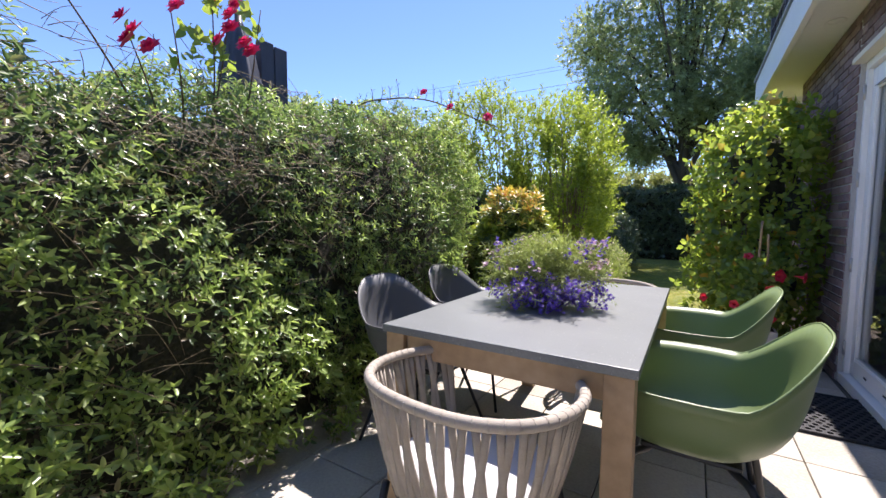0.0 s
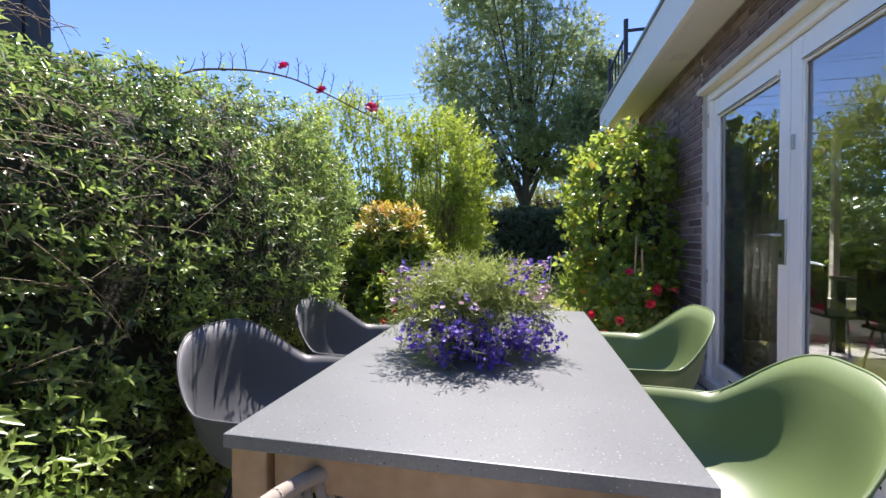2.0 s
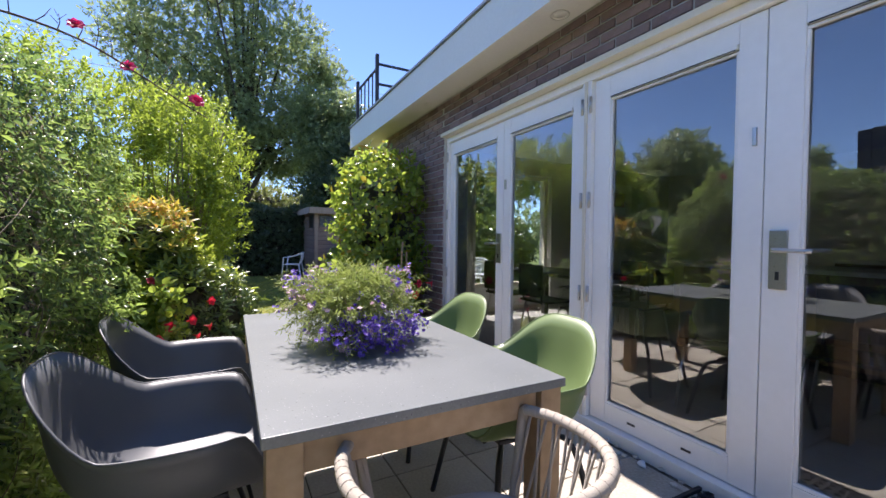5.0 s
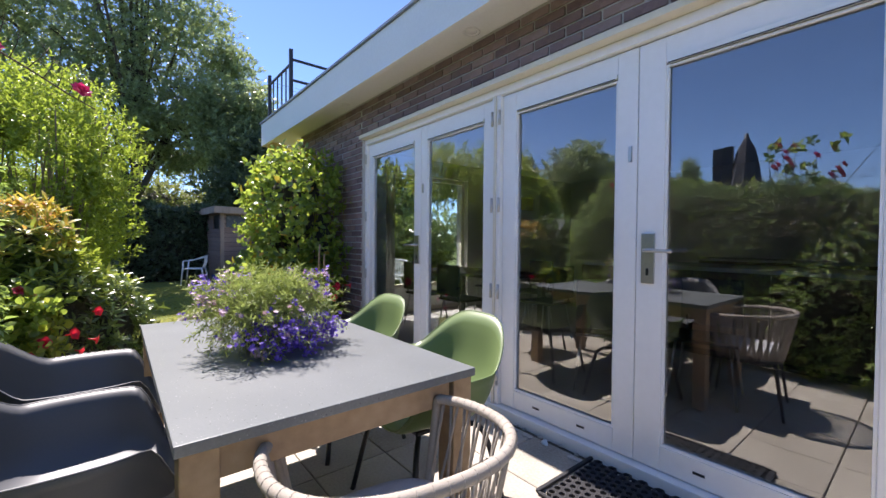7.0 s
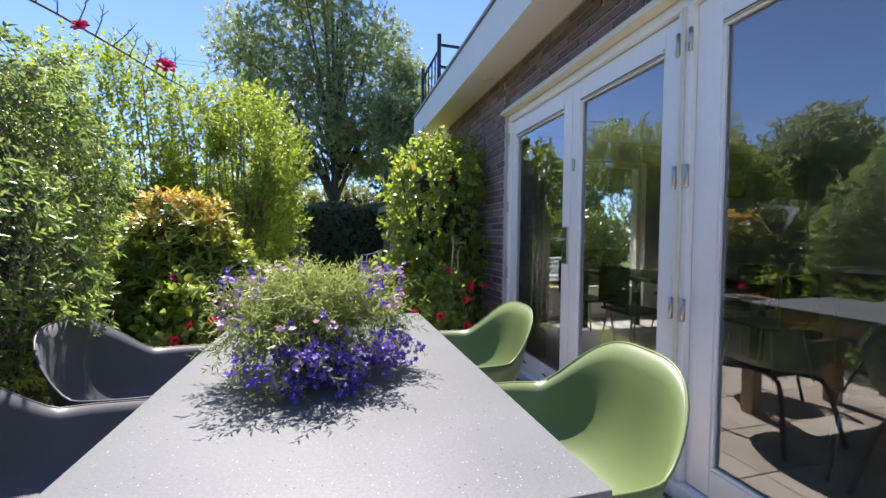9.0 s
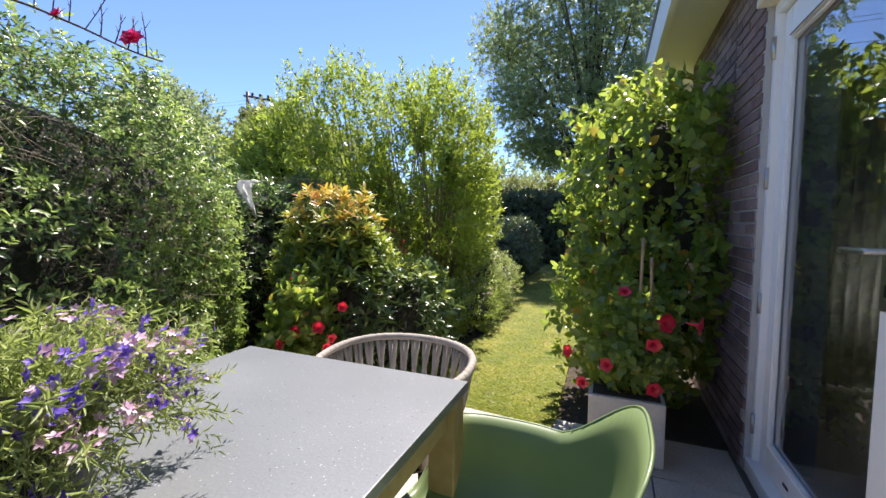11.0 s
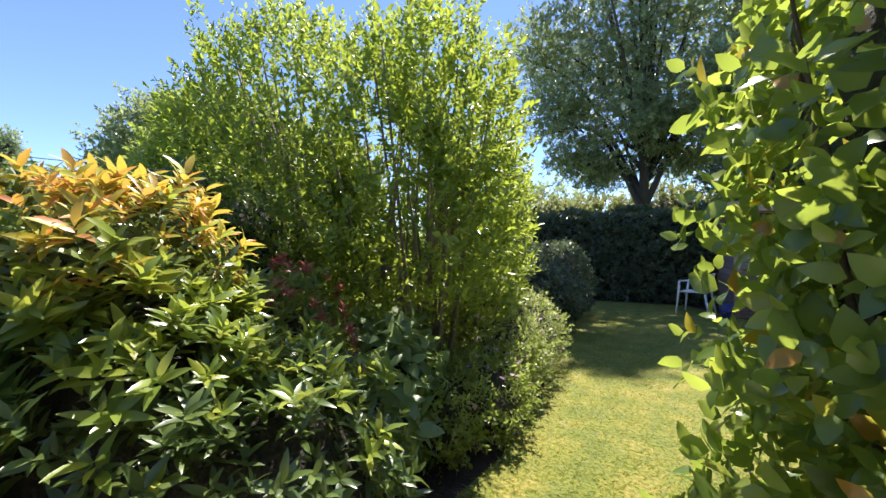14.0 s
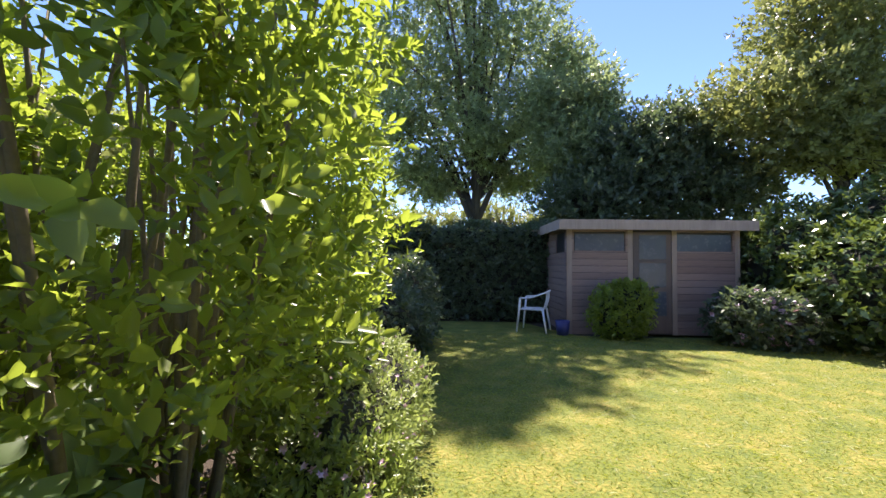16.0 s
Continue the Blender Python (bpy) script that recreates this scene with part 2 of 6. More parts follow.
PALE_POT = surface("pale concrete planter", [(0.2, (0.42, 0.40, 0.37)), (0.8, (0.62, 0.6, 0.56))], 0.8, 60, 4, 0.3)
SHED_WOOD = surface("weathered shed boards", [(0.2, (0.17, 0.108, 0.086)), (0.5, (0.28, 0.19, 0.158)), (0.8, (0.38, 0.28, 0.235))], 0.85, 14, 2, 0.4, stretch=(0.4, 1, 4), vary="object", vary_by=0.25)
SHED_TRIM = surface("pale worn shed timber", [(0.2, (0.26, 0.19, 0.15)), (0.8, (0.46, 0.36, 0.29))], 0.85, 14, 2, 0.3, stretch=(4, 1, 0.4))
SHED_DOOR = surface("dark shed door", [(0.2, (0.10, 0.075, 0.065)), (0.8, (0.19, 0.145, 0.12))], 0.85, 14, 2, 0.3, stretch=(4, 1, 0.4))
FELT = surface("roof felt", [(0.2, (0.06, 0.055, 0.05)), (0.8, (0.13, 0.12, 0.11))], 0.95, 60, 2, 0.5)
PLASTIC = surface("white garden plastic", [(0.2, (0.70, 0.71, 0.72)), (0.8, (0.80, 0.81, 0.82))], 0.4, 80, 4, 0.02)
PLASTER = surface("indoor plaster", [(0.2, (0.52, 0.50, 0.47)), (0.8, (0.62, 0.60, 0.57))], 0.9, 60, 2, 0.1)
INDOOR_FLOOR = surface("indoor floor tiles", [(0.2, (0.22, 0.21, 0.195)), (0.8, (0.33, 0.32, 0.30))], 0.5, 30, 2, 0.05)
DARK_WOOD = surface("dark stained wood", [(0.2, (0.018, 0.014, 0.012)), (0.8, (0.05, 0.04, 0.033))], 0.45, 20, 3, 0.1)
WALNUT = surface("brown cabinet wood", [(0.2, (0.10, 0.062, 0.04)), (0.8, (0.19, 0.125, 0.085))], 0.5, 18, 3, 0.1, stretch=(1, 1, 0.3))
WORKTOP = surface("pale worktop", [(0.2, (0.52, 0.52, 0.50)), (0.8, (0.66, 0.66, 0.64))], 0.35, 90, 3, 0.03)
CLOTH = surface("grey parasol cloth", [(0.2, (0.06, 0.066, 0.085)), (0.8, (0.11, 0.118, 0.145))], 0.9, 120, 4, 0.3)
CURTAIN = leafy("pale curtain cloth", [(0.0, (0.66, 0.65, 0.62)), (1.0, (0.70, 0.69, 0.66))], 0.9, 0.5, (0.72, 0.72, 0.69))
PANE = glassy("window glass")
TILE_RED = surface("clay roof tiles", [(0.2, (0.20, 0.08, 0.05)), (0.8, (0.34, 0.15, 0.10))], 0.85, 20, 2, 0.3)

# ---- mesh helpers ----


def mesh_of(name, verts, faces, material=None, smooth=False):
    me = bpy.data.meshes.new(name)
    me.from_pydata([tuple(v) for v in verts], [], faces)
    me.validate()
    if material:
        me.materials.append(material)
    if smooth:
        me.shade_smooth()
    return me


def quads(name, V, F, material, smooth=False):
    """A large mesh from arrays: V (n, 3), F (m, 4)."""
    me = bpy.data.meshes.new(name)
    V, F = np.asarray(V, np.float32), np.asarray(F, np.int32)
    k = F.shape[1]
    me.vertices.add(len(V))
    me.vertices.foreach_set("co", V.ravel())
    me.loops.add(F.size)
    me.loops.foreach_set("vertex_index", F.ravel())
    me.polygons.add(len(F))
    me.polygons.foreach_set("loop_start", np.arange(0, F.size, k, dtype=np.int32))
    me.polygons.foreach_set("loop_total", np.full(len(F), k, np.int32))
    if smooth:
        me.polygons.foreach_set("use_smooth", np.ones(len(F), bool))
    me.materials.append(material)
    me.update(calc_edges=True)
    return me


def part(name, data, material, parent, label="", at=None):
    """Links a bmesh or a mesh as one object under a thing or a part (or at top level)."""
    if isinstance(data, bmesh.types.BMesh):
        me = bpy.data.meshes.new(name)
        data.to_mesh(me)
        data.free()
        me.materials.append(material)
        data = me
    ob = new(name, data)
    if parent is not None:
        ob.parent = parent
    if at is not None:
        ob.matrix_basis = at
    return tagged(ob, label)


def thing(name, m, label, category, group="", kind=""):
    ob = new(name)
    ob.matrix_basis = m
    ob.empty_display_size = 0.1
    return tagged(ob, label, category, group, kind)


def block(x0, x1, y0, y1, z0, z1, bevel=0.0, segments=2, bm=None):
    own = bm if bm is not None else bmesh.new()
    tmp = bmesh.new()
    bmesh.ops.create_cube(tmp, size=1, matrix=Matrix.Translation(((x0 + x1) / 2, (y0 + y1) / 2, (z0 + z1) / 2)) @ Matrix.Diagonal((x1 - x0, y1 - y0, z1 - z0, 1)))
    if bevel:
        bmesh.ops.bevel(tmp, geom=tmp.edges[:], offset=bevel, segments=segments, affect='EDGES', profile=0.6)
    if bm is None:
        own.free()
        return tmp
    me = bpy.data.meshes.new("tmp")
    tmp.to_mesh(me)
    tmp.free()
    own.from_mesh(me)
    bpy.data.meshes.remove(me)
    return own


def smooth_line(pts, per=6):
    """A Catmull-Rom line through the points."""
    P = [Vector(p) for p in pts]
    P = [P[0] * 2 - P[1]] + P + [P[-1] * 2 - P[-2]]
    out = []
    for i in range(1, len(P) - 2):
        for k in range(per):
            t = k / per
            a, b, c, d = P[i - 1:i + 3]
            out.append(0.5 * ((2 * b) + (c - a) * t + (2 * a - 5 * b + 4 * c - d) * t * t + (3 * b - a - 3 * c + d) * t ** 3))
    out.append(P[-2])
    return out


def sweep(pts, radius, sides=8, flat=1.0, closed=False):
    """Vertices and faces of a tube along pts; radius is a number or one per point; flat squeezes it."""
    pts = [Vector(p) for p in pts]
    R = radius if isinstance(radius, (list, tuple)) else [radius] * len(pts)
    V, F = [], []
    side = None
    for i, p in enumerate(pts):
        a, b = pts[max(i - 1, 0)], pts[min(i + 1, len(pts) - 1)]
        if closed:
            a, b = pts[i - 1], pts[(i + 1) % len(pts)]
        d = (b - a).normalized() if (b - a).length > 1e-9 else Vector((0, 0, 1))
        if side is None:
            side = d.orthogonal().normalized() if abs(d.z) > 0.9 else d.cross(Vector((0, 0, 1))).normalized()
        side = (side - d * side.dot(d)).normalized()
        up = side.cross(d)
        for k in range(sides):
            w = 2 * math.pi * k / sides
            V.append(p + (side * math.cos(w) + up * math.sin(w) * flat) * R[i])
    n = len(pts)
    for i in range(n if closed else n - 1):
        for k in range(sides):
            j = (i + 1) % n
            F.append((i * sides + k, i * sides + (k + 1) % sides, j * sides + (k + 1) % sides, j * sides + k))
    if not closed:
        F.append(tuple(range(sides))[::-1])
        F.append(tuple((n - 1) * sides + k for k in range(sides)))
    return V, F


def tube(name, pts, radius, material, sides=8, flat=1.0, closed=False):
    V, F = sweep(pts, radius, sides, flat, closed)
    return mesh_of(name, V, F, material, True)


def tubes(name, lines, material, sides=5):
    """Several tubes as one mesh: lines of (points, radius)."""
    V, F = [], []
    for pts, r in lines:
        v, f = sweep(pts, r, sides)
        k = len(V)
        V += v
        F += [tuple(i + k for i in q) for q in f]
    return mesh_of(name, V, F, material, True)


def lathe(profile, material, name="turned", sides=24):
    V, F = [], []
    for r, z in profile:
        for k in range(sides):
            a = 2 * math.pi * k / sides
            V.append((r * math.cos(a), r * math.sin(a), z))
    for i in range(len(profile) - 1):
        for k in range(sides):
            F.append((i * sides + k, i * sides + (k + 1) % sides, (i + 1) * sides + (k + 1) % sides, (i + 1) * sides + k))
    return mesh_of(name, V, F, material, True)


# ---- foliage ----
rng = np.random.default_rng(7)


def unit(a):
    return a / np.maximum(np.linalg.norm(a, axis=-1, keepdims=True), 1e-9)


def leaf_shape(width=0.45, fold=0.10, droop=0.12):
    """One leaf along +Y, unit length: base, widest right, tip, widest left and the midrib."""
    w = width / 2
    V = np.array([(0, 0, 0), (w * 0.9, 0.35, fold), (w * 0.75, 0.68, fold * 0.6 - droop * 0.4), (0, 1, -droop), (-w * 0.75, 0.68, fold * 0.6 - droop * 0.4), (-w * 0.9, 0.35, fold), (0, 0.5, 0.0)])
    return np.delete(V, 6, axis=0), np.array([(0, 1, 2, 3), (0, 3, 4, 5)])


def far_leaf(width=0.5, fold=0.12, droop=0.1):
    """A leaf for trees that stay far off: four corners, creased along the middle."""
    w = width / 2
    return np.array([(0, 0, 0), (w, 0.45, fold), (0, 1, -droop), (-w, 0.45, fold)]), np.array([(0, 1, 2, 3)])


def fine_leaf(width=0.5, fold=0.10, droop=0.14, point=0.75):
    """A finer leaf for close views: five rows of left edge, midrib and right edge."""
    V, F = [], []
    for i, t in enumerate((0.0, 0.2, 0.5, 0.8, 1.0)):
        w = width / 2 * max(0.04, math.sin(math.pi * t ** point) ** 0.8 if 0 < t < 1 else 0.04)
        z = 0.05 * math.sin(2.6 * t) - droop * t * t
        V += [(-w, t, z + fold * w * 2), (0, t, z), (w, t, z + fold * w * 2)]
        if i:
            b = 3 * i
            F += [(b - 3, b - 2, b + 1, b), (b - 2, b - 1, b + 2, b + 1)]
    return np.array(V), np.array(F)


def frames_from(d, n):
    """Rotation matrices with +Y along d and +Z near n."""
    y = unit(d)
    x = unit(np.cross(y, n))
    z = np.cross(x, y)
    return np.stack([x, y, z], axis=-1)


def sprig(leaves, length, spread, leaf, lw, gen, fine=False, far=False):
    """A small spray: leaves set round a short stalk along +Y; returns V, F with sizes in metres."""
    V0, F0 = fine_leaf(lw) if fine else far_leaf(lw) if far else leaf_shape(lw)
    Vs, Fs = [], []
    for i in range(leaves):
        at = np.array([0, length * (i + 0.5) / leaves, 0])
        a = i * 2.4 + gen.uniform(-0.4, 0.4)
        tilt = spread * (1.15 - 0.6 * i / leaves)
        d = np.array([math.sin(tilt) * math.cos(a), math.cos(tilt), math.sin(tilt) * math.sin(a)])
        R = frames_from(d[None], (np.array([0, 1.0, 0.15]) + gen.normal(0, 0.25, 3))[None])[0]
        s = leaf * gen.uniform(0.7, 1.2)
        Vs.append(V0 * s @ R.T + at)
        Fs.append(F0 + len(V0) * i)
    return np.concatenate(Vs), np.concatenate(Fs)


def scatter(name, P, D, N, S, templates, material, parent, label="", kind="stuff"):
    """Copies of the sprays at P, along D, facing N, of size S, as one mesh."""
    Vs, Fs, base = [], [], 0
    pick = rng.integers(0, len(templates), len(P))
    R = frames_from(D, N)
    for k, (V, F) in enumerate(templates):
        w = np.where(pick == k)[0]
        if not len(w):
            continue
        A = np.einsum('nij,vj->nvi', R[w] * S[w][:, None, None], V) + P[w][:, None, :]
        Vs.append(A.reshape(-1, 3))
        Fs.append((F[None] + (np.arange(len(w)) * len(V))[:, None, None] + base).reshape(-1, F.shape[1]))
        base += len(w) * len(V)
    ob = part(name, quads(name, np.concatenate(Vs), np.concatenate(Fs), material, True), material, parent, label)
    return tagged(ob, kind=kind) if kind else ob


def blobs_surface(blobs, n, depth=0.10, rough=0.10):
    """Points on the outside of a union of ellipsoids (cx, cy, cz, rx, ry, rz), with normals, some set inwards."""
    B = np.array(blobs, float)
    area = B[:, 3] * B[:, 4] + B[:, 4] * B[:, 5] + B[:, 3] * B[:, 5]
    which = rng.choice(len(B), n, p=area / area.sum())
    u = unit(rng.normal(size=(n, 3)))
    c, r = B[which, :3], B[which, 3:]
    k = 1 - depth * rng.random(n) ** 1.5 / r.min(axis=1) + rough * (np.sin(u[:, 0] * 9 + which) * np.sin(u[:, 1] * 8 + 2 * which) * np.sin(u[:, 2] * 10)) / r.mean(axis=1) * 0.8
    P = c + u * r * k[:, None]
    N = unit(u / r)
    inside = np.zeros(n, bool)
    for j in range(len(B)):
        q = (((P - B[j, :3]) / (B[j, 3:] * 0.86)) ** 2).sum(1)
        inside |= (q < 1) & (which != j)
    ok = ~inside & (P[:, 2] > 0.02)
    return P[ok], N[ok]


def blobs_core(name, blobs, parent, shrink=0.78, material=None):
    """The inside of a shrub: lumpy balls, dark for dry twigs and the shade among them."""
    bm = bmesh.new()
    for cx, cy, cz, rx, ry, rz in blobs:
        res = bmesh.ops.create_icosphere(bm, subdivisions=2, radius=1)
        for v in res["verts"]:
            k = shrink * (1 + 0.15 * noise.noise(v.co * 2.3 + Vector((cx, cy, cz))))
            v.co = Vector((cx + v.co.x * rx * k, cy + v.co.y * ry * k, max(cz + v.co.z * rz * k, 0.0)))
    return part(name, bm, material or SHADE_CORE, parent)


def grow(P, N, up=0.35, wild=0.7):
    """Directions and facings for sprays on a surface with normals N."""
    n = len(P)
    D = unit(N + np.array([0, 0, up]) + rng.normal(0, wild, (n, 3)) * 0.6)
    F = unit(N * 0.5 + np.array([0, 0, 0.6]) + rng.normal(0, 0.45, (n, 3)))
    return D, F


gen = np.random.default_rng(3)
SPRIG_HEDGE = [sprig(6, 0.05, 1.15, 0.044, 0.42, gen) for _ in range(5)]
SPRIG_PRIVET = [sprig(7, 0.10, 0.85, 0.042, 0.5, gen) for _ in range(5)]
SPRIG_ROUND = [sprig(4, 0.07, 1.1, 0.072, 0.66, gen, True) for _ in range(5)]
SPRIG_LONG = [sprig(8, 0.04, 1.15, 0.062, 0.30, gen, True) for _ in range(5)]
SPRIG_TREE = [sprig(7, 0.28, 0.9, 0.18, 0.55, gen, far=True) for _ in range(5)]
SPRIG_FAR = [sprig(6, 0.06, 1.0, 0.046, 0.5, gen, far=True) for _ in range(5)]
SPRIG_BROAD = [sprig(4, 0.05, 1.25, 0.12, 0.62, gen, True) for _ in range(4)]
SPRIG_FINE = [sprig(9, 0.10, 0.9, 0.035, 0.16, gen) for _ in range(5)]


def flower_shape(petals, length, width, cup, gen2):
    V0, F0 = leaf_shape(width, 0.05, 0.1)
    Vs, Fs = [], []
    for i in range(petals):
        a = 2 * math.pi * i / petals + gen2.uniform(-0.15, 0.15)
        d = np.array([math.cos(a) * math.cos(cup), math.sin(cup), math.sin(a) * math.cos(cup)])
        R = frames_from(d[None], np.array([[0, 1.0, 0.01]]))[0]
        Vs.append(V0 * length @ R.T)
        Fs.append(F0 + 6 * i)
    return np.concatenate(Vs), np.concatenate(Fs)


def shrub(name, at, blobs, n, templates, material, label, category, depth=0.12, rough=0.12, size=(0.8, 1.3), stems=6, up=0.35, wild=0.7, core=0.78, group="", bark=None, stem_r=0.014):
    """A shrub of leaf sprays over a dark inside, with stems; blobs are in the shrub's own metres."""
    t = thing(name, pose(*at), label, category, group)
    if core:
        blobs_core("shade_core", blobs, t, core)
    P, N = blobs_surface(blobs, n, depth, rough)
    D, F = grow(P, N, up, wild)
    scatter("foliage", P, D, F, rng.uniform(*size, len(P)), templates, material, t)
    if stems:
        lines = []
        for i in range(stems):
            b = blobs[i % len(blobs)]
            a = rng.uniform(0, 6.28)
            tip = Vector((b[0] + math.cos(a) * b[3] * 0.8, b[1] + math.sin(a) * b[4] * 0.8, b[2] + b[5] * 0.6))
            foot = Vector((b[0] * 0.6 + 0.05 * math.cos(a), b[1] * 0.6 + 0.05 * math.sin(a), 0))
            lines.append((smooth_line([foot, foot.lerp(tip, 0.4) + Vector((0, 0, 0.1)), tip], 4), [stem_r * (1 - 0.09 * k) for k in range(9)]))
        part("stem_work", tubes("stem_work", lines, bark or TWIG), bark or TWIG, t)
    return t

# ---- ground ----
ground = part("ground", block(-400, 400, -400, 400, -1.0, -0.06), FIELD, None)
tagged(ground, "flat green field running to the horizon", "ground", kind="structure")
soil = part("planting_bed", block(-3.0, 3.5, 2.75, 14.0, -0.058, -0.02), SOIL, None)
tagged(soil, "dark bare soil of the planting beds", "soil", kind="structure")

lawn_bm = bmesh.new()
LAWN_EDGE = [(-0.35, 3.0), (0.3, 2.9), (0.98, 2.84), (0.97, 4.6), (1.75, 5.45), (4.2, 5.8), (7.5, 6.2), (7.5, 10.2), (4.6, 10.75), (2.2, 10.9), (1.4, 12.4), (-0.4, 12.4), (-0.38, 9.0), (-0.15, 6.6), (0.0, 5.4), (0.02, 4.6), (-0.1, 3.8)]
top = [lawn_bm.verts.new((x, y, 0.0)) for x, y in LAWN_EDGE]
low = [lawn_bm.verts.new((x, y, -0.055)) for x, y in LAWN_EDGE]
lawn_bm.faces.new(top)
for i in range(len(top)):
    j = (i + 1) % len(top)
    lawn_bm.faces.new((top[j], top[i], low[i], low[j]))
lawn = part("lawn", lawn_bm, LAWN, None)
tagged(lawn, "sunlit short lawn with dry yellow patches", "lawn", kind="structure")


def in_lawn(x, y):
    inside = np.zeros(len(x), bool)
    n = len(LAWN_EDGE)
    for i in range(n):
        (ax, ay), (bx, by) = LAWN_EDGE[i], LAWN_EDGE[(i + 1) % n]
        hit = ((ay > y) != (by > y)) & (x < (bx - ax) * (y - ay) / (by - ay + 1e-12) + ax)
        inside ^= hit
    return inside


def blades():
    n = 60000
    y = 2.86 + 8.0 * rng.random(n) ** 1.6
    x = -0.5 + (1.6 + 0.9 * (y - 3)) * rng.random(n)
    ok = in_lawn(x, y)
    x, y = x[ok], y[ok]
    n = len(x)
    V0 = np.array([(-0.5, 0, 0), (0.5, 0, 0), (0.15, 0.0, 0.7), (-0.05, 0.0, 1.0)])
    a = rng.uniform(0, 6.28, n)
    h = rng.uniform(0.007, 0.016, n) * (1 + 0.06 * (y - 3))
    w = 0.004 + 0.0006 * y
    lean = rng.normal(0, 2.0, (n, 2)) * h[:, None]
    V = np.zeros((n, 4, 3))
    V[:, :, 0] = x[:, None] + V0[:, 0] * w[:, None] * np.cos(a)[:, None] + lean[:, :1] * V0[:, 2] ** 2
    V[:, :, 1] = y[:, None] + V0[:, 0] * w[:, None] * np.sin(a)[:, None] + lean[:, 1:] * V0[:, 2] ** 2
    V[:, :, 2] = V0[:, 2] * h[:, None] - 0.002
    F = np.arange(4)[None] + 4 * np.arange(n)[:, None]
    ob = part("grass", quads("grass", V.reshape(-1, 3), F, GRASS), GRASS, None)
    tagged(ob, "short green and straw-coloured grass blades", "grass", kind="stuff")


blades()

patio = part("patio", block(-2.2, 2.0, -5.0, 2.98, -0.058, -0.012), JOINT, None)
tagged(patio, "terrace of pale stone slabs with sandy joints", "patio", kind="structure")

# ---- house ----
FACE, FRAME_X, LEAF_X = 1.90, 1.935, 1.965
HOUSE_END, ROOF_END = 4.62, 5.25
wall_bm = block(FACE + 0.012, FACE + 0.30, 2.80, HOUSE_END, -0.05, 2.62)
block(FACE + 0.012, FACE + 0.30, -1.06, 2.80, 2.235, 2.62, bm=wall_bm)
block(FACE + 0.012, FACE + 0.30, -6.0, -1.06, -0.05, 2.62, bm=wall_bm)
wall_west = part("wall_west", wall_bm, MORTAR, None)
tagged(wall_west, "purple-brown brick house wall with pale mortar joints", "wall", kind="structure")

# south end wall with a wide glazed opening
end_bm = block(2.2, 2.75, HOUSE_END - 0.3, HOUSE_END, -0.05, 2.64)
block(4.8, 8.0, HOUSE_END - 0.3, HOUSE_END, -0.05, 2.64, bm=end_bm)
block(2.75, 4.8, HOUSE_END - 0.3, HOUSE_END, 2.25, 2.64, bm=end_bm)
wall_south = part("wall_south", end_bm, PLASTER, None)
tagged(wall_south, "end wall of the house with a glazed opening", "wall", kind="structure")
for nm, dims in (("wall_east", (8.0, 8.3, -6.0, HOUSE_END, -0.05, 2.64)), ("wall_north", (2.2, 8.3, -6.3, -6.0, -0.05, 2.64))):
    tagged(part(nm, block(*dims), PLASTER, None), "plain pale plastered inside wall", "wall", kind="structure")
tagged(part("floor", block(2.0, 8.0, -6.0, HOUSE_END, -0.055, 0.02), INDOOR_FLOOR, None), "grey tiled indoor floor", "floor", kind="structure")
tagged(part("ceiling", block(2.2, 8.0, -6.0, HOUSE_END - 0.3, 2.52, 2.62), PLASTER, None), "white plastered ceiling", "ceiling", kind="structure")
roof = thing("roof", pose(0, 0, 0), "flat roof with a deep white fascia and dark edging", "roof", kind="structure")
part("roof_deck", block(1.60, 9.0, -6.6, ROOF_END - 0.03, 2.66, 2.84), FELT, roof)
part("soffit", block(1.60, 2.20, -6.6, ROOF_END - 0.03, 2.622, 2.658), FASCIA, roof)
part("fascia", block(1.555, 1.598, -6.6, ROOF_END, 2.545, 2.86, 0.004), FASCIA, roof, "weathered white fascia board")
part("end_fascia", block(1.60, 9.0, ROOF_END - 0.028, ROOF_END, 2.545, 2.86, 0.004), FASCIA, roof, "weathered white fascia board")
part("edging", block(1.535, 1.60, -6.6, ROOF_END + 0.02, 2.862, 2.885, 0.003), ZINC, roof, "dark metal roof edging")
part("eaves_panel", block(1.63, 1.90, ROOF_END - 0.055, ROOF_END - 0.032, 2.36, 2.62, 0.004), YELLOW, roof, "yellow painted eaves panel")

# roof railing
rail = thing("roof_railing", pose(1.70, 4.40, 2.84), "dark steel railing standing on the flat roof", "railing")
for y0, h in ((0.0, 0.85), (0.95, 0.80)):
    part("post", block(-0.022, 0.022, y0 - 0.022, y0 + 0.022, 0, h, 0.003), BLACK, rail)
for y0 in (0.2, 0.38, 0.57, 0.76):
    part("bar", block(-0.008, 0.008, y0 - 0.008, y0 + 0.008, 0.06, 0.66), BLACK, rail)
for z0 in (0.06, 0.66):
    part("side_rail", block(-0.012, 0.012, 0.02, 0.93, z0 - 0.012, z0 + 0.012), BLACK, rail)
for z0 in (0.45, 0.72):
    part("cross_rail", block(0.02, 1.6, -0.012, 0.012, z0 - 0.014, z0 + 0.014), BLACK, rail)

